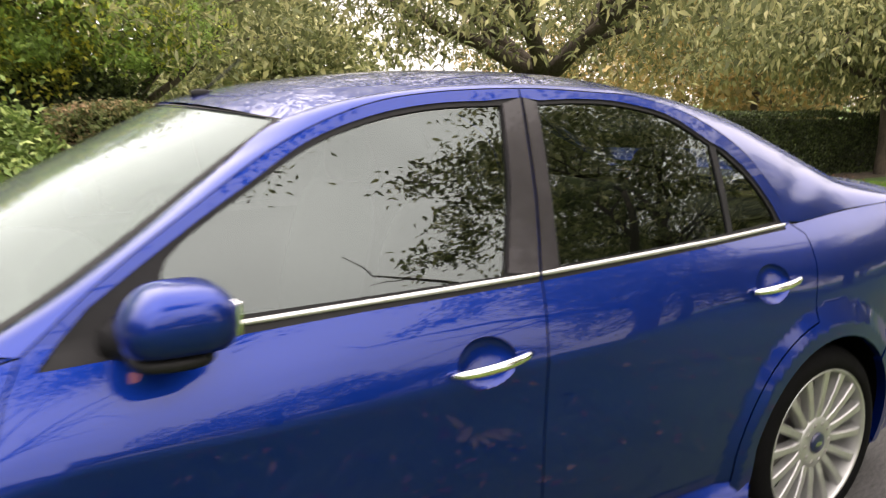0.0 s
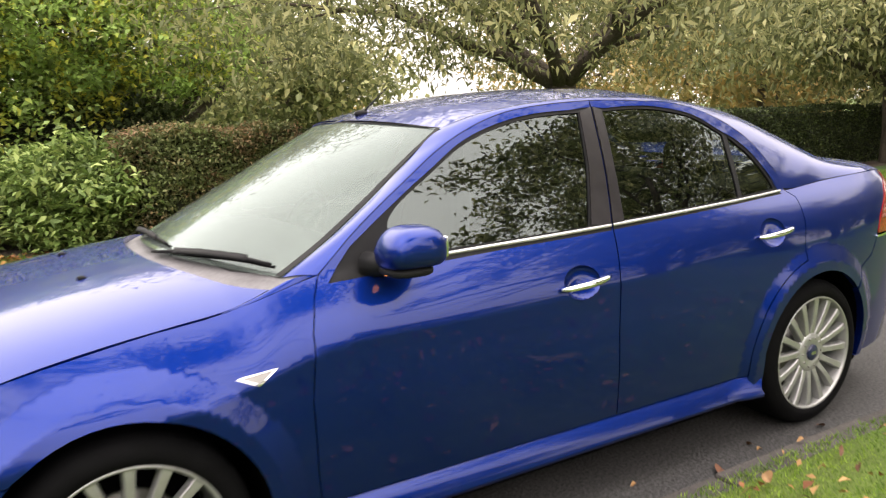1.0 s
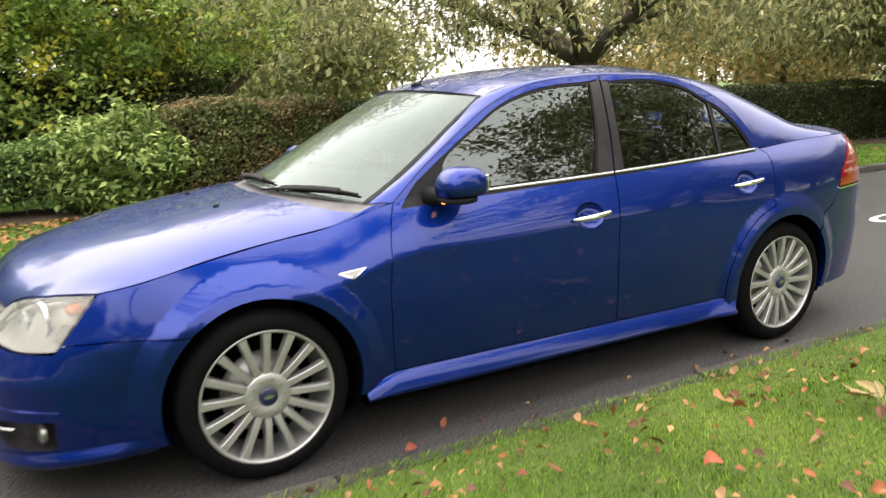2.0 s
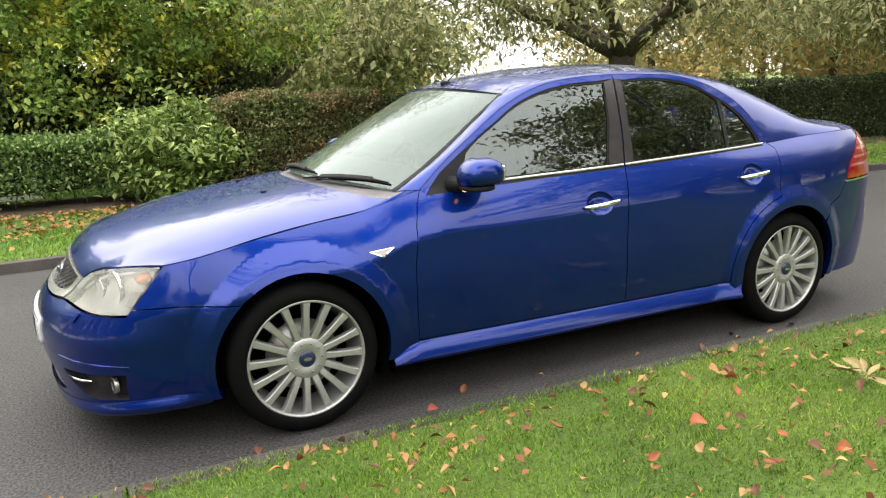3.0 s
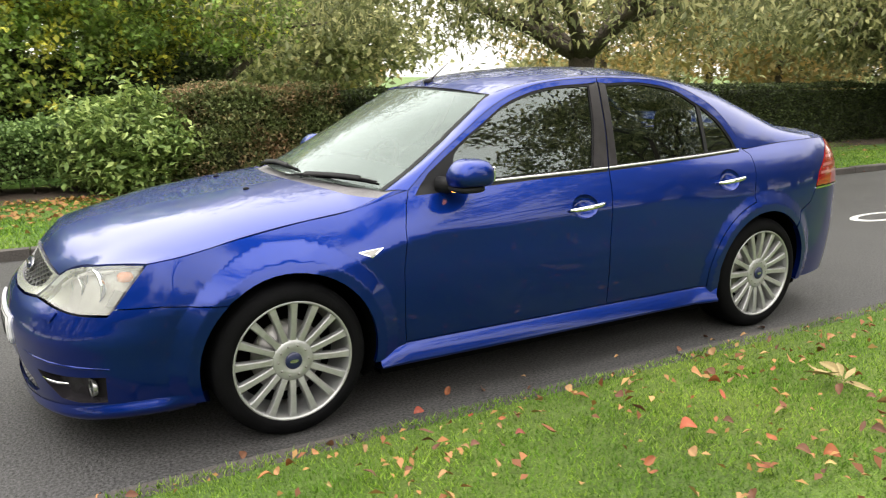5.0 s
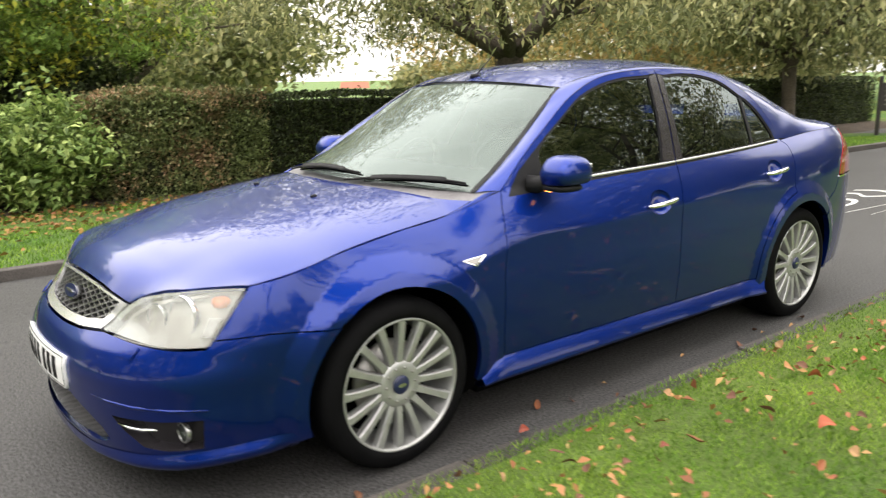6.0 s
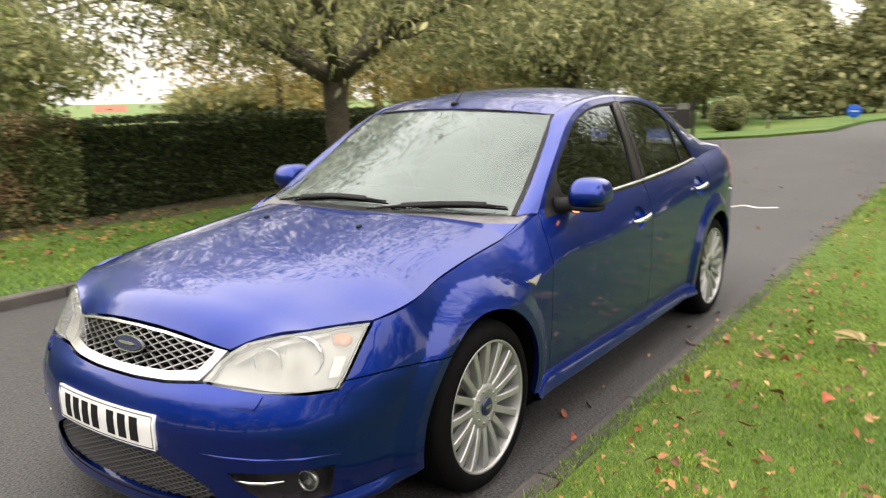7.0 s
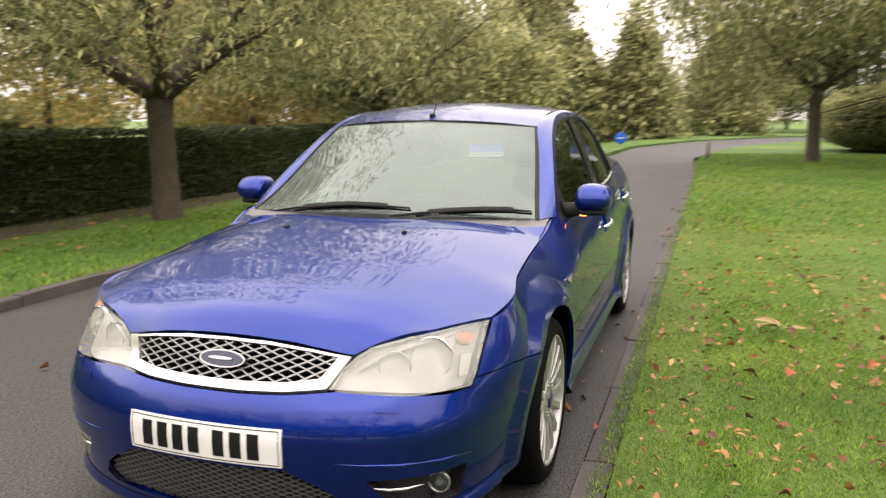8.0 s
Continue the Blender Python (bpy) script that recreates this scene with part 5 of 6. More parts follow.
# headlamps
LAMP = [(.385, .585), (.422, .635), (.465, .667), (.523, .695), (.583, .708), (.68, .726), (.775, .736), (.90, .746), (.998, .748), (.947, .685), (.886, .604), (.858, .572), (.76, .571), (.67, .573), (.575, .578), (.455, .582)]
for side in (-1, 1):
    root = panel("headlamp", LAMP, body, LAMP_HOUSING, car, "clear headlamp with a faintly yellowed lens", side=side, gap=0.004, flange=0.04, lift=-0.045)
    panel("lens", LAMP, body, LENS, root, "clouded clear plastic lens", side=side, gap=0.003, flange=0.02, lift=-0.002)
    for s, z, r in ((.600, .632, .046), (.735, .655, .060)):
        p = body(s, z)
        d = Vector((-1, side * .28, 0)).normalized()
        turn = Matrix.Translation(Vector((p[0], side * p[1], z)) - d * .066) @ Matrix.Rotation(math.atan2(d.y, d.x) - math.pi / 2, 4, "Z")
        bm = lathe([(r, .020), (r * .93, .004), (r * .80, -.012), (r * .5, -.022), (.016, -.025), (.013, -.004), (.008, .002), (.0001, .003)], 32)
        ob = part("reflector", bm, REFLECTOR, root, "round chromed reflector")
        ob.matrix_basis = turn
        ring = part("bezel_ring", lathe([(r * 1.10, .008), (r * 1.10, .022), (r * 1.04, .026), (r * .99, .020), (r * .99, .008)], 32), CHROME, root, "bright ring round the reflector")
        ring.matrix_basis = turn
    # a stepped bright panel between the reflectors and the amber bulb at the outer corner
    panel("lamp_blade", [(.47, .640), (.56, .684), (.70, .715), (.86, .732), (.86, .725), (.70, .706), (.57, .675), (.48, .632)], body, LAMP_HOUSING, root, side=side, gap=0, flange=0.012, lift=-0.020, step=0.02)
    panel("lamp_side_panel", [(.835, .606), (.868, .606), (.905, .660), (.865, .664)], body, FOG_BOWL, root, side=side, gap=0, flange=0.012, lift=-0.026, step=0.02)
    p = body(.892, .698)
    bulb = part("indicator", blob((0, 0, 0), (.030, .030, .020), .85, 16, 10), AMBER, root, "amber indicator bulb")
    bulb.matrix_basis = Matrix.Translation((p[0] + .030, side * (p[1] - .022), p[2] - .002))

# upper grille with a chrome surround, crossing bars and a blank oval badge
GRILLE_H = [(0, .570), (.1, .570), (.245, .574), (.378, .584), (.457, .667), (.32, .685), (.16, .700)]
GRILLE_I = [(0, .592), (.1, .593), (.24, .597), (.352, .609), (.408, .664), (.31, .677), (.16, .689)]
both = lambda h, top: h + [top] + [(-s, z) for s, z in h[:0:-1]]
g_out, g_in = both(GRILLE_H, (0, .703)), both(GRILLE_I, (0, .693))
# the black sheet behind the bars stands for the shade inside the grille
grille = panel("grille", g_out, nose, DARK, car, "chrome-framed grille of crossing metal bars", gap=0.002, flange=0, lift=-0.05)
panel("grille_frame", g_out, nose, SATIN, grille, "broad polished chrome surround", holes=[g_in], gap=0.002, flange=0.02, lift=0.003, step=0.02)
lattice(grille, g_in, .066, .0215, .0045, .016, GRILLE_METAL, 0.006)
bc = nose(0, .641) + nose_normal(0, .641) * .006
tilt = math.atan2(-nose_normal(0, .652)[2], -nose_normal(0, .652)[0])
for name, w, h, off, mat, lab in (("badge_rim", .080, .028, 0, BADGE_SILVER, "silver badge rim"), ("badge", .073, .023, .004, BADGE_BLUE, "blank dark oval badge"), ("badge_mark", .042, .005, .0095, BADGE_SILVER, "plain silver bar")):
    bm = bmesh.new()
    bmesh.ops.create_circle(bm, cap_ends=True, radius=1, segments=36)
    f = bm.faces[:]
    r = bmesh.ops.extrude_face_region(bm, geom=f)
    bmesh.ops.translate(bm, vec=(0, 0, 1), verts=[g for g in r["geom"] if isinstance(g, bmesh.types.BMVert)])
    bmesh.ops.recalc_face_normals(bm, faces=bm.faces)
    ob = part(name, bm, mat, grille, lab, smooth=False)
    n = Vector(nose_normal(0, .652))
    ob.matrix_basis = Matrix.Translation(Vector(bc) + n * off) @ n.to_track_quat("Z", "Y").to_matrix().to_4x4() @ Matrix.Diagonal((w, h, .006, 1))

# number plate: blank bars in place of the characters
rect = lambda a, b, c, d: [(a, c), (b, c), (b, d), (a, d)]
plate = panel("number_plate", rect(-.26, .26, .376, .487), nose, WHITE_PLATE, car, "white number plate with dark characters blanked to bars", gap=0, flange=0.012, lift=0.010)
for y in (.190, .134, .078, .022, -.062, -.118, -.174):
    panel("character_bar", rect(y - .0185, y + .0185, .394, .469), nose, BLACK_PLASTIC, plate, gap=0, flange=0.001, lift=0.0115)
for a, b, c, d in ((-.253, .253, .3815, .3835), (-.253, .253, .4795, .4815), (-.253, -.251, .382, .481), (.251, .253, .382, .481)):
    panel("plate_border", rect(a, b, c, d), nose, BLACK_PLASTIC, plate, gap=0, flange=0.001, lift=0.0112)

# lower grille and fog lamps
low = LOW_GRILLE + [(-s, z) for s, z in LOW_GRILLE[::-1]]
lg = panel("lower_grille", low, nose, DARK, bumper_front, "dark opening with silver mesh", gap=-0.004, flange=0, lift=-0.045)
lattice(lg, [(s * .99, z) for s, z in low], .044, .0175, .0035, .010, GRILLE_METAL, 0.014)
for side in (-1, 1):
    pocket = panel("fog_pocket", FOG, body, BLACK_GLOSS, bumper_front, "black pocket round the fog lamp", side=side, gap=-0.001, flange=-0.047, lift=-0.048)
    p = body(.745, .283)
    a = math.atan2(*(body(.755, .283) - body(.735, .283))[:2][::-1])
    yaw = a if side > 0 else math.pi - a
    for nm, prof, mat, lab in (("fog_lamp", [(.033, -.01), (.036, .004), (.033, .008), (.029, .006), (.027, -.002), (.015, -.012), (.0001, -.014)], REFLECTOR, "round clear fog lamp"),):
        ob = part(nm, lathe(prof, 32), FOG_BOWL, pocket, lab)
        ob.matrix_basis = Matrix.Translation((p[0] + .026, side * (p[1] - .022), p[2])) @ Matrix.Rotation(math.atan2(side * .14, -1) - math.pi / 2, 4, "Z")
        cap = part("fog_glass", lathe([(.029, .004), (.02, .007), (.0001, .008)], 32), FOG_GLASS, ob)
    pts = [body(s, z) * np.array((1, side, 1)) for s, z in ((.525, .309), (.57, .301), (.62, .300), (.675, .306))]
    part("fog_strip", tube(pts, [.003, .006, .006, .003], 6), CHROME, pocket, "chrome strip")
    # crease above the pocket and washer cover
    pts = [(body(s, z) + np.array((0, .002, 0))) * np.array((1, side, 1)) for s, z in ((.41, .391), (.50, .384), (.60, .379), (.73, .375), (.85, .370))]
    part("bumper_crease", tube(pts, [.001, .005, .006, .006, .003], 6), PAINT, bumper_front)
    panel("washer_cover", [(.528, .533), (.597, .528), (.620, .562), (.612, .565), (.60, .548), (.54, .552)], body, PAINT, bumper_front, side=side, gap=0, flange=0.006, lift=0.006, step=0.012)

# flared lip along the bottom of the bumper
def lip_low(s):
    return curve([(0, .118), (.3, .123), (.6, .143), (.85, .165), (1.05, .178), (1.4, .19)], abs(s))


rows = []
for s in linspace(-s_of(-1.755), s_of(-1.755), 61):
    zb, ends = lip_low(s), min(1.0, (s_of(-1.755) - abs(s)) / .12)
    row = []
    for dz, o in ((.062, .001), (.050, .006), (.034, .020), (.022, .026), (.008, .024), (-.006, .016), (-.008, -.03)):
        out = nose_normal(s, max(zb + dz, .13)) * np.array((1, 1, 0))
        row.append(nose(s, zb + dz) + out * (o if o < 0 else .001 + o * ends))
    rows.append(row)
loft("front_lip", rows, PAINT, bumper_front, "flared body-coloured lip below the bumper", outward=(-1, 0, .3))

# side repeaters
for side in (-1, 1):
    r = panel("side_repeater", [(s_of(-1.086), .717), (s_of(-.978), .729), (s_of(-1.030), .694)], body, CHROME, car, "clear wedge-shaped side repeater", side=side, gap=-0.001, flange=0.006, lift=0.004, step=0.012)
    panel("repeater_lens", [(s_of(-1.076), .716), (s_of(-.988), .727), (s_of(-1.030), .698)], body, LAMP_CLEAR, r, side=side, gap=0, flange=0, lift=0.0055, step=0.012)

# door mirrors
for side in (-1, 1):
    my = side * .888

    def mirror_skew(p):
        """Flat towards the rear, tapered towards the outer end."""
        z = max(p.z, -.80)
        x = p.x * (0.95 - .10 * max(z, 0) if p.x > 0 else 1.0 - .34 * max(z, 0))
        out = p.y * side
        return Vector((x, p.y * (1 - .10 * max(z, 0)), z * (1 - .08 * out) + .04 * out))

    shell = part("door_mirror", blob((-.578, my, 1.008), (.098, .084, .064), .62, 30, 18, mirror_skew), PAINT, car, "body-coloured door mirror with black base")
    part("mirror_base", blob((-.590, my - side * .012, .947), (.070, .075, .018), .7), BLACK_PLASTIC, shell, "black plastic underside")
    part("mirror_glass", box(bmesh.new(), (-.494, my - .052, .978), (-.484, my + .052, 1.038), .004), CHROME, shell, "mirror glass")
    part("mirror_arm", tube([(-.655, side * .755, .950), (-.63, side * .80, .955), (-.60, side * .87, .965)], [.042, .034, .030], 10), BLACK_PLASTIC, shell)
    part("mirror_lamp", blob((-.632, my - side * .040, .9345), (.011, .018, .006), .7, 16, 8), AMBER_LIT, shell, "lit amber lamp under the mirror")
    # handles in their recesses
    for x0, x1, z0, z1 in ((-.020, .195, .799, .817), (.985, 1.200, .856, .874)):
        xm, zm = (x0 + x1) / 2, (z0 + z1) / 2
        wx, wz = WELL_F if x0 < .5 else WELL_R

        def scoop(x, z):
            r = ((x - wx) / .078) ** 2 + ((z - wz) / .056) ** 2
            return flank(x, z) - np.array((0, .034 * max(0.0, 1 - r) ** .6, 0))

        panel("handle_recess", handle_well(wx, wz), scoop, PAINT, car, side=side, gap=0, flange=0, step=0.009)
        pts = []
        for k, u in enumerate(linspace(0, 1, 9)):
            x, z = x0 + (x1 - x0) * u, z0 + (z1 - z0) * u
            pts.append((x, side * (body(s_of(x), z)[1] + .008 + .026 * math.sin(math.pi * min(1, max(0, u))) ** .6), z))
        h = part("door_handle", tube(pts, [.007, .010, .0115, .012, .012, .012, .0115, .011, .008], 10), CHROME, car, "chrome door handle")

# windscreen base, wipers, aerial and washer jets
rows = []
for y in linspace(-.735, .735, 25):
    k, q = (y / .735) ** 2, abs(y / .735) ** 2.5
    rows.append([(-1.19 + .22 * q, y, .915 - .018 * k), (-1.158 + .225 * q, y, .929 - .014 * k), (-1.12 + .225 * q, y, .938 - .012 * k), (-1.07 + .215 * q, y, .950 - .012 * k), (-1.00 + .21 * q, y, .966 - .022 * k)])
loft("scuttle_panel", rows, SCUTTLE, car, "grey plastic panel below the windscreen", outward=(0, 0, 1))
for pts, lab in ((((-1.04, .50, .940), (-1.07, .33, .965), (-1.085, .12, .985), (-1.085, -.03, .985), (-1.075, -.18, .978)), ""), (((-1.11, -.10, .945), (-1.07, -.26, .962), (-1.02, -.42, .972), (-.96, -.56, .972), (-.90, -.67, .962)), "")):
    P = spline([np.array(p) + np.array((-.012, 0, .012)) for p in pts], 6)
    w = part("wiper", tube(P, [.004 + .0045 * math.sin(math.pi * i / (len(P) - 1)) for i in range(len(P))], 6), BLACK_PLASTIC, car, "black wiper with its blade on the glass")
    B = [np.array(p) + np.array((.010, 0, -.012)) for p in P[4:]]
    part("wiper_blade", tube(B, .005, 5), RUBBER, w)
    part("wiper_spoiler", ribbon([np.array(p) + np.array((-.006, 0, .006)) for p in P[6:-4]], (.5, 0, .86), .018, (0, 0, 1), .003), BLACK_PLASTIC, w)
part("aerial", tube([(-.285, 0, 1.378), (-.245, 0, 1.415), (-.165, 0, 1.482)], [.005, .0035, .002], 6), BLACK_PLASTIC, car, "thin black roof aerial")
part("aerial_base", blob((-.283, 0, 1.382), (.030, .014, .014), .8, 16, 8), BLACK_PLASTIC, car)
for y in (-.26, .26):
    part("washer_jet", blob((-1.36, y, bonnet_surface(-1.36, y)[2] + .002), (.014, .010, .008), .8, 12, 6), BLACK_PLASTIC, car)

# cabin
part("dashboard", blob((-.78, 0, .86), (.26, .66, .13), .5), SEAT_CLOTH, car, "dark dashboard")
part("interior_mirror", blob((-.43, .01, 1.262), (.018, .085, .034), .6, 20, 10), BLACK_PLASTIC, car, "interior mirror")
part("interior_mirror_stalk", tube([(-.438, .01, 1.300), (-.425, .01, 1.272)], [.018, .013], 8), BLACK_PLASTIC, car)
part("parcel_shelf", box(bmesh.new(), (1.22, -.66, .985), (1.88, .66, 1.01), .008), SEAT_CLOTH, car, "dark parcel shelf", smooth=False)
part("cabin_floor", box(bmesh.new(), (-.9, -.70, .28), (1.25, .70, .32)), DARK, car, smooth=False)
rim_pts = [(.18 * math.cos(a), .18 * math.sin(a), 0) for a in linspace(0, math.tau, 33)]
ob = part("steering_wheel", tube(rim_pts, .014, 8, False), BLACK_PLASTIC, car, "black steering wheel")
ob.matrix_basis = pose(-.42, .36, .90, 0, -62, 0)
part("steering_boss", blob((-.40, .36, .90), (.03, .07, .07), .7, 16, 10), BLACK_PLASTIC, car)


def seat(x, y, w, tall):
    s = part("seat", blob((x, y, .52), (.25, w, .09), .5), SEAT_CLOTH, car, "dark cloth seat with headrest")
    b = part("backrest", blob((0, 0, 0), (.07, w, .30), .55), SEAT_CLOTH, s)
    b.matrix_basis = pose(x + .27, y, .80, 0, 14, 0)
    for hy in ((0,) if w < .4 else (-.36, .36)):
        part("headrest", blob((x + .36, y + hy, tall), (.045, .125, .085), .55), SEAT_CLOTH, s)


seat(-.05, -.36, .25, 1.17)
seat(-.05, .36, .25, 1.17)
seat(.78, 0, .62, 1.14)
rows = [[(x, y, z - .03) for x, y, z in r] for r in span(R_EDGE, ROOF_MID, power=2.4)]
loft("roof_lining", rows, SEAT_CLOTH, car, "dark roof lining", outward=(0, 0, -1))
# ---- signs and posts by the junction ----
SIGN_BLUE = material("blue_sign", (0.01, 0.10, 0.55), rough=0.35)
SIGN_BOARD = material("dark_notice_board", (0.022, 0.018, 0.017), rough=0.45, vary=0.2, scale=5)
SIGN_TEXT = material("pale_lettering", (0.55, 0.54, 0.50), rough=0.6)
BOARD_TEXT = material("worn_board_lettering", (0.17, 0.165, 0.15), rough=0.6, vary=0.3, scale=9)
POST_WOOD = material("weathered_post", (0.17, 0.15, 0.12), rough=0.9, vary=0.3, scale=10)
STEEL_POST = material("grey_steel_post", (0.28, 0.28, 0.29), rough=0.5, metal=0.4)

bx, by = 18.2, 5.2
board = thing("notice_board", "dark notice board with pale lines of lettering on two posts", "sign", at=Matrix.Translation((bx, by, base_z(bx, by) + 0.06)) @ Matrix.Rotation(radians(-52), 4, "Z"))
part("panel", box(bmesh.new(), (-.62, -.03, .58), (.62, .03, 1.27), .01), SIGN_BOARD, board, smooth=False)
for x in (-.60, .70):
    part("post", box(bmesh.new(), (x - .04, -.045, -.1), (x + .04, .045, 1.42), .008), SIGN_BOARD, board, smooth=False)
for k in range(5):
    part("text_bar", box(bmesh.new(), (-.50, -.034, 1.16 - .11 * k), (.10 + .08 * (k % 2), -.030, 1.19 - .11 * k)), BOARD_TEXT, board, smooth=False)
part("notice", box(bmesh.new(), (.22, -.036, 1.12), (.56, -.030, 1.26)), BOARD_TEXT, board, "pale paper notice", smooth=False)

sign = thing("direction_sign", "round blue direction sign on a grey post", "sign", at=Matrix.Translation((35.25, 2.75, base_z(35, 2.75) + 0.07)))
disc = lathe([(.0001, .012), (.27, .012), (.285, .006), (.285, -.006), (.0001, -.006)], 36)
ob = part("disc", disc, SIGN_BLUE, sign, "blue disc")
ob.matrix_basis = Matrix.Translation((-.03, 0, .43)) @ Matrix.Rotation(radians(90), 4, "Z")
part("arrow", box(bmesh.new(), (-.048, -.17, .40), (-.043, .17, .46)), SIGN_TEXT, sign, "white arrow bar", smooth=False)
part("post", tube([(0.01, 0, -.1), (0.01, 0, .72)], .03, 8), STEEL_POST, sign)

for x, y in ((22.6, -1.35), (32.0, 5.6)):
    p = thing("bollard", "slim weathered wooden bollard at the grass edge", "bollard", "bollards", at=Matrix.Translation((x, y, base_z(x, y) + 0.05)))
    part("post", tube([(0, 0, -.1), (0, 0, .52), (0, 0, .56)], [.055, .052, .03], 10), POST_WOOD, p)

# ---- white strokes painted on the road ----
mark = thing("road_marking", "worn white strokes of a painted road marking", "road marking", kind="structure")
bm = bmesh.new()
ring = []
for k in range(40):
    a = math.tau * k / 40
    ring.append([bm.verts.new((5.45 + rr * .46 * math.cos(a), .86 + rr * .17 * math.sin(a), .0045)) for rr in (1.0, .74)])
for k in range(40):
    bm.faces.new((ring[k][0], ring[(k + 1) % 40][0], ring[(k + 1) % 40][1], ring[k][1]))
bmesh.ops.recalc_face_normals(bm, faces=bm.faces)
part("stroke", bm, ROAD_PAINT, mark, smooth=False)
for pts in (((5.05, .52), (5.95, .44), (6.0, .34), (5.1, .30)), ((6.15, 1.22), (6.35, 1.02), (6.2, .86), (6.4, .70)), ((6.45, .52), (6.25, .36), (6.5, .20), (6.38, .02), (6.5, -.20)), ((6.6, 1.15), (6.75, .95), (6.65, .75))):
    bm = ribbon([(x, y, .0045) for x, y in spline(pts, 5)], (1, 0, 0), .075, (0, 0, 1), .004)
    part("stroke", bm, ROAD_PAINT, mark, smooth=False)

# ---- grass blades, fallen leaves ----
def blades(name, n, x0, x1, y0, y1, height, width, seed, label, focus=None):
    rng = np.random.default_rng(seed)
    x, y = rng.uniform(x0, x1, n), rng.uniform(y0, y1, n)
    if focus:
        keep = rng.uniform(0, 1, n) < np.clip(focus[2] / (np.hypot(x - focus[0], y - focus[1]) + .1), 0.05, 1)
        x, y = x[keep], y[keep]
    n = len(x)
    clump = np.array([noise.noise(Vector((a * 2.5, b * 2.5, 3))) for a, b in zip(x, y)])
    h = height * rng.uniform(0.5, 1.25, n) * (1 + .45 * clump)
    z = np.array([ground_z(a, b) for a, b in zip(x, y)]) - 0.004
    a = rng.uniform(0, math.tau, n)
    lean = rng.normal(0, 0.55, (n, 2)) * h[:, None]
    w = width * rng.uniform(.7, 1.3, n)
    dx, dy = np.cos(a) * w / 2, np.sin(a) * w / 2
    co = np.stack([np.stack([x - dx, y - dy, z], 1), np.stack([x + dx, y + dy, z], 1), np.stack([x + lean[:, 0], y + lean[:, 1], z + h], 1)], 1).reshape(-1, 3)
    me = bpy.data.meshes.new(name)
    me.vertices.add(3 * n)
    me.vertices.foreach_set("co", co.astype(np.float32).ravel())
    me.loops.add(3 * n)
    me.loops.foreach_set("vertex_index", np.arange(3 * n, dtype=np.int32))
    me.polygons.add(n)
    me.polygons.foreach_set("loop_start", np.arange(0, 3 * n, 3, dtype=np.int32))
    me.polygons.foreach_set("loop_total", np.full(n, 3, dtype=np.int32))
    me.update(calc_edges=True)
    return tagged(mesh_part(name, me, BLADES, None, smooth=False), label, "grass", kind="stuff")


blades("grass", 640000, -4.6, 9, -6.0, NEAR_KERB - .055, .019, .0048, 21, "short mown grass blades on the verge", focus=(-.8, -1.8, 1.6))
blades("grass", 60000, 5, 26, -9, NEAR_KERB - .10, .05, .014, 22, "short mown grass blades on the lawn")
blades("grass", 70000, -8, 17, FAR_KERB + .10, 9.2, .05, .014, 23, "short mown grass blades on the far verge")


def leaf_shape(kind, rng):
    """A fallen leaf: oval with a point, curled, with a stalk."""
    bm = bmesh.new()
    n, rows = 7, []
    length, width = (1.0, .55) if kind < 3 else (1.0, .32) if kind < 5 else (.8, .78)
    curl, twist = rng.uniform(-.5, .9), rng.uniform(-.8, .8)
    for i in range(n):
        u = i / (n - 1)
        w = width * (math.sin(math.pi * min(1, u * .96 + .04)) ** .8) * (1 + (.25 * math.sin(u * 19) if kind == 5 else 0)) * .5 + .012
        z = curl * (u - .5) ** 2 + .05 * math.sin(5 * u)
        row = []
        for t in (-1, -.5, 0, .5, 1):
            row.append(bm.verts.new(((u - .5) * length, t * w, z + abs(t) * w * (.35 + twist * t) * .9 + .02)))
        rows.append(row)
    for a, b in zip(rows, rows[1:]):
        for k in range(4):
            bm.faces.new((a[k], a[k + 1], b[k + 1], b[k]))
    s0 = [bm.verts.new((-.5 * length, dy, .02)) for dy in (-.014, .014)]
    s1 = [bm.verts.new((-.5 * length - .3, dy + .05 * twist, .07)) for dy in (-.009, .009)]
    bm.faces.new((s0[0], s0[1], s1[1], s1[0]))
    me = bpy.data.meshes.new("fallen_leaf")
    bm.to_mesh(me)
    bm.free()
    return me


rng = random.Random(77)
tones = [material("fallen_orange", (0.27, 0.082, 0.024), rough=.7, per_object=.45, vary=.3, scale=2, tint=(0.22, 0.05, 0.02)),
         material("fallen_brown", (0.125, 0.050, 0.022), rough=.75, per_object=.4, vary=.3, scale=2, tint=(0.09, 0.035, 0.02)),
         material("fallen_buff", (0.31, 0.175, 0.070), rough=.7, per_object=.3, vary=.25, scale=2, tint=(0.26, 0.10, 0.03)),
         material("fallen_red", (0.20, 0.034, 0.015), rough=.6, per_object=.3, vary=.2, scale=2),
         material("fallen_yellow", (0.34, 0.24, 0.085), rough=.7, per_object=.3, vary=.2, scale=2)]
shapes = []
for k in range(12):
    me = leaf_shape(k % 6, rng)
    me.materials.append(tones[(0, 1, 2, 1, 1, 2, 0, 3, 1, 2, 4, 1)[k]])
    me.polygons.foreach_set("use_smooth", [True] * len(me.polygons))
    shapes.append(me)
NAMES = ("orange", "brown", "buff", "brown", "brown", "buff", "orange", "red", "brown", "buff", "yellow", "brown")


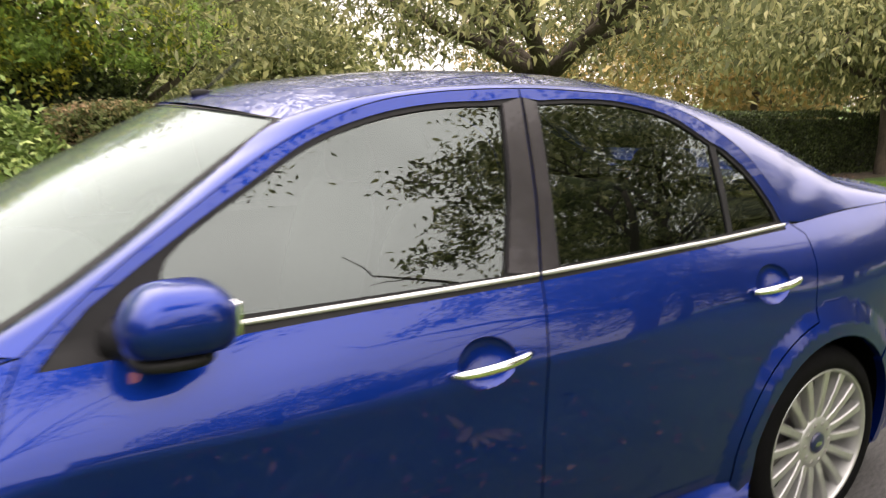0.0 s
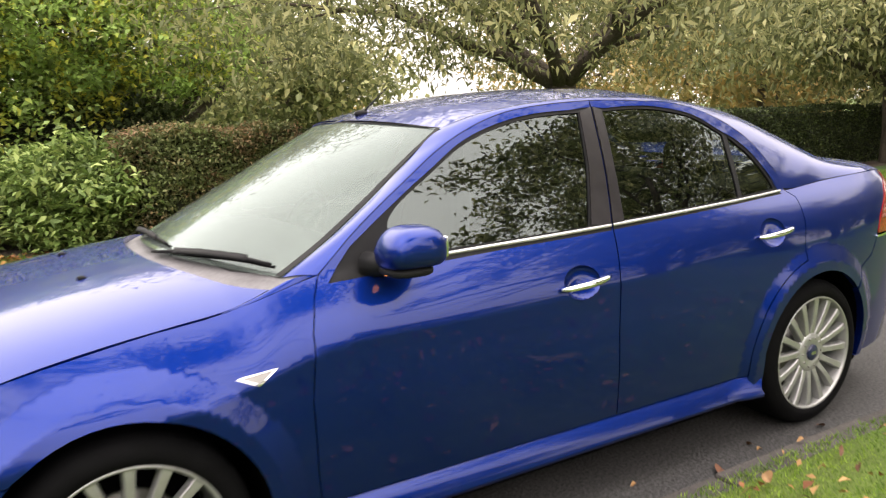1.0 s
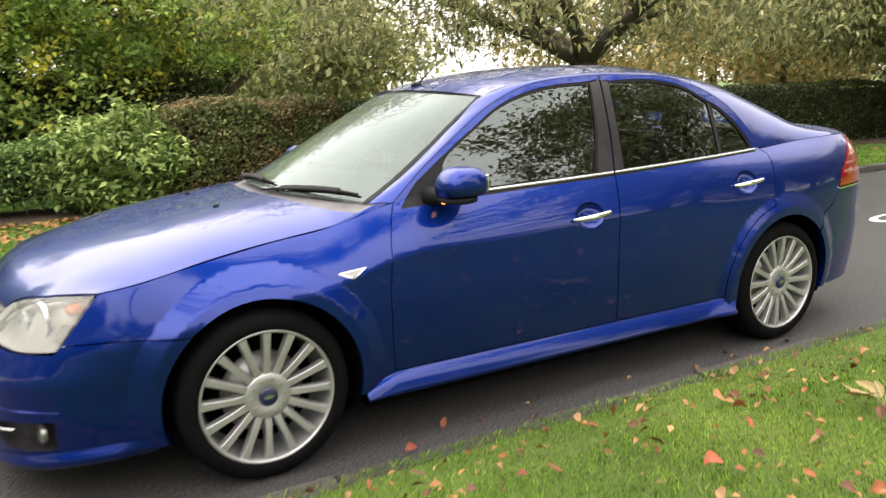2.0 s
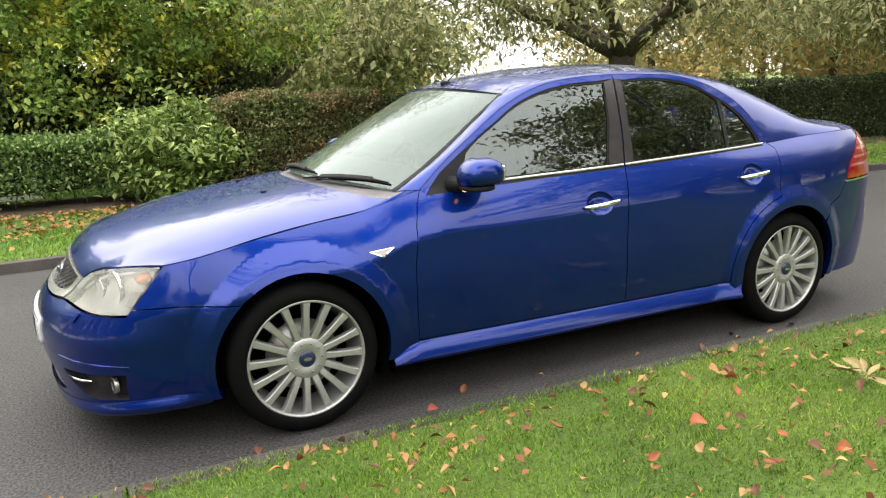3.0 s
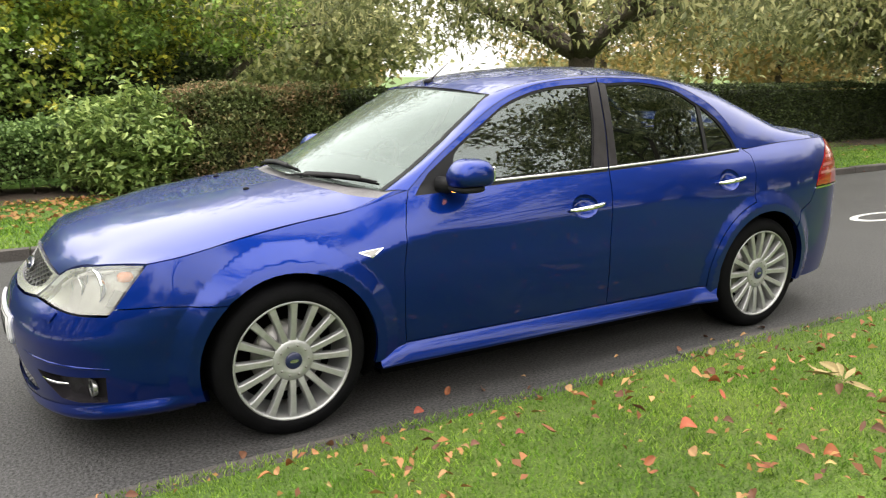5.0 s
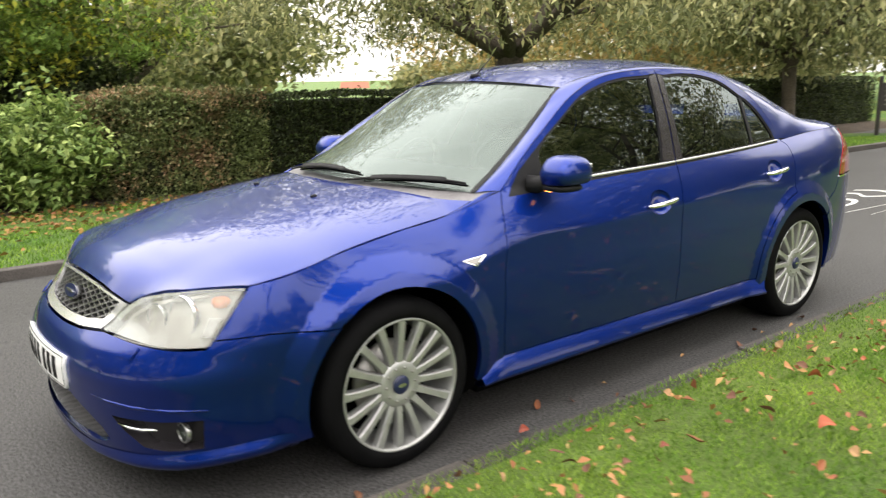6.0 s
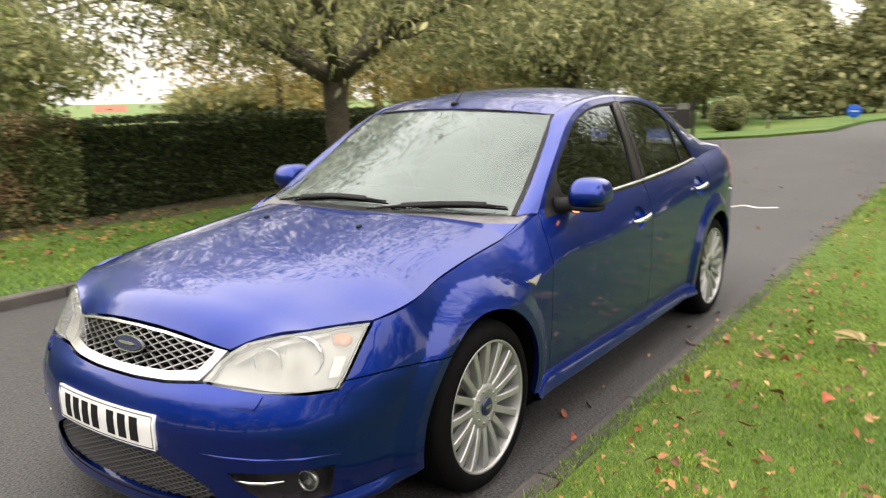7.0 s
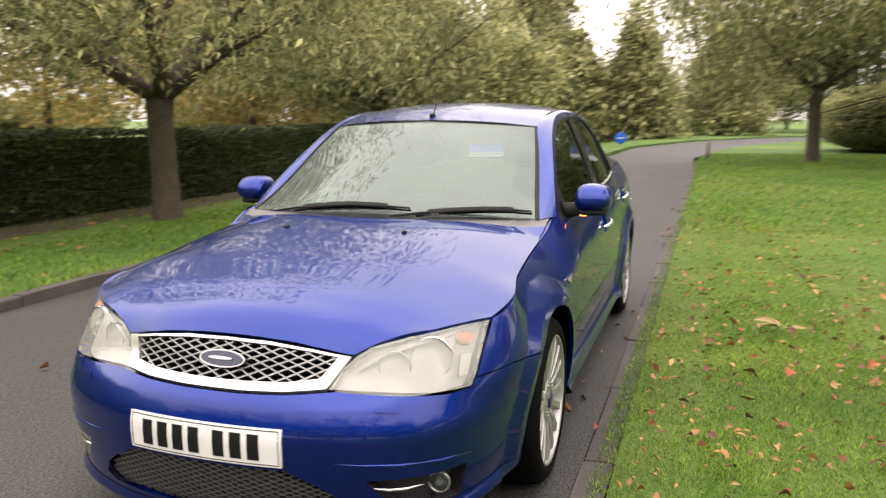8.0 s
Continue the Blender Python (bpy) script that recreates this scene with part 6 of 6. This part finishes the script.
def drop(x, y, z, size, k):
    ob = new("fallen_leaf", shapes[k])
    ob.matrix_basis = pose(x, y, z, rng.uniform(-22, 22), rng.uniform(-22, 22), rng.uniform(0, 360)) @ Matrix.Diagonal((size, size * .8, size * 1.5, 1))
    tagged(ob, "curled %s fallen leaf lying on the ground" % NAMES[k], "leaf", "fallen leaves")


for i in range(235):
    x = rng.uniform(-2.1, 2.3) + (0.5 * rng.random() if i % 3 else 0)
    y = -1.12 - 2.0 * rng.random() ** 1.1
    drop(x, y, ground_z(x, y) + .029, rng.choice((.036, .042, .048, .055, .062)) * rng.uniform(.85, 1.15), rng.choice((0, 1, 2, 3, 4, 5, 6, 8, 9, 10, 11, 1, 2, 5, 9, rng.randrange(12))))
for i in range(40):
    x, y = rng.uniform(-2.5, 9), NEAR_KERB + rng.gauss(.02, .07)
    drop(x, y, max(.004, ground_z(x, y) - .03 if y < NEAR_KERB - .13 else .030 if y < NEAR_KERB else .004), rng.uniform(.03, .06), rng.randrange(12))
for i in range(24):
    x, y = rng.uniform(-3, 14), rng.uniform(-.7, 4.2)
    drop(x, y, base_z(x, y) + .004, rng.uniform(.04, .07), rng.randrange(12))

# a dried compound leaf of long pale leaflets
fan = thing("dry_compound_leaf", "large dried palmate leaf with pale yellow leaflets on the grass", "leaf", at=Matrix.Translation((.70, -1.83, ground_z(.7, -1.83) + .03)))
pale = material("dry_pale_leaf", (0.28, 0.215, 0.09), rough=.75, vary=.25, scale=12)
for k, a in enumerate((-75, -48, -20, 8, 35, 62, 170)):
    me = leaf_shape(3, rng)
    ob = mesh_part("leaflet", me, pale, fan)
    ob.matrix_basis = Matrix.Rotation(radians(a + 90), 4, "Z") @ pose(.09, 0, .01 * (k % 3), rng.uniform(-30, 30), -8, 0) @ Matrix.Diagonal((.135, .075, .12, 1))

# leaf litter on the far verge and under the hedge
g = np.random.default_rng(5)
n = 5200
lx, ly = g.uniform(-9, 18, n), 9.1 - np.abs(g.normal(0, 1.5, n))
keep = (ly > FAR_KERB + .2) & (g.uniform(0, 1, n) < np.clip(1.0 - (lx + 2) * .14, .06, 1))
lx, ly = lx[keep], ly[keep]
lz = np.array([ground_z(a, b) + .03 for a, b in zip(lx, ly)])
LITTER = foliage("leaf_litter", (0.36, 0.20, 0.06), (0.18, 0.07, 0.03), island=.4, through_light=.1)
tagged(mesh_part("leaf_litter", leaf_mesh("leaf_litter", np.stack([lx, ly, lz], 1), .085, .06, g, 0, .4), LITTER, None), "scattered orange and brown leaf litter below the hedge", "leaves", kind="stuff")

n = 1500
lx, ly = g.uniform(-4, 9, n), -1.12 - g.uniform(0, 1, n) ** 1.2 * 4.5
lz = np.array([ground_z(a, b) + .036 for a, b in zip(lx, ly)])
tagged(mesh_part("leaf_litter", leaf_mesh("leaf_litter", np.stack([lx, ly, lz], 1), .034, .017, g, 0, .8), LITTER, None), "small brown leaf scraps caught in the grass", "leaves", kind="stuff")

# fallen leaves farther along the lawn, past those that lie near the car
n = 1150
lx, ly = 2.4 + 13 * g.uniform(0, 1, n) ** 1.6, -1.12 - g.uniform(0, 1, n) ** 1.1 * 5.5
lx[800:], ly[800:] = g.uniform(-2.6, 2.4, 350), -1.15 - 2.6 * g.uniform(0, 1, 350)
lz = np.array([ground_z(a, b) + .027 for a, b in zip(lx, ly)])
LAWN_LEAVES = foliage("lawn_leaves", (0.26, 0.09, 0.03), (0.34, 0.21, 0.085), island=.5, through_light=.1)
tagged(mesh_part("fallen_leaves", leaf_mesh("fallen_leaves", np.stack([lx, ly, lz], 1), .048, .028, g, 0, .7), LAWN_LEAVES, None), "orange and buff fallen leaves along the lawn", "leaves", kind="stuff")

# ---- behind the hedges ----
WHITE_WALL = material("white_render", (0.78, 0.77, 0.74), rough=0.85, vary=0.08, scale=3, fine=0.08, fine_scale=60, bump=0.2, bump_scale=40)
ROOF_TILE = material("red_roof_tiles", (0.26, 0.085, 0.05), rough=0.85, vary=0.2, scale=2, fine=0.2, fine_scale=20)
wall = thing("garden_wall", "low white rendered wall behind the leggy hedge", "wall")
part("wall_body", box(bmesh.new(), (-7.5, 11.1, base_z(0, 11) - .1), (-2.4, 11.28, -.13), .01), WHITE_WALL, wall, smooth=False)
part("coping", box(bmesh.new(), (-7.55, 11.06, -.132), (-2.36, 11.32, -.09), .012), WHITE_WALL, wall, smooth=False)

house = thing("bungalow", "distant white bungalow with a red tiled roof", "house", at=Matrix.Translation((93.5, 150, -1.35)) @ Matrix.Rotation(radians(-32), 4, "Z"))
part("wall", box(bmesh.new(), (-3, -3.5, -1.5), (3, 3.5, .5)), WHITE_WALL, house, smooth=False)
bm = bmesh.new()
rv = [bm.verts.new(p) for p in ((-3.3, -4, .35), (3.3, -4, .35), (3.3, 4, .35), (-3.3, 4, .35), (-3.1, 0, 2.2), (3.1, 0, 2.2))]
for f in ((0, 1, 5, 4), (2, 3, 4, 5), (1, 2, 5), (3, 0, 4), (3, 2, 1, 0)):
    bm.faces.new([rv[i] for i in f])
part("roof", bm, ROOF_TILE, house, "red tiled roof", smooth=False)
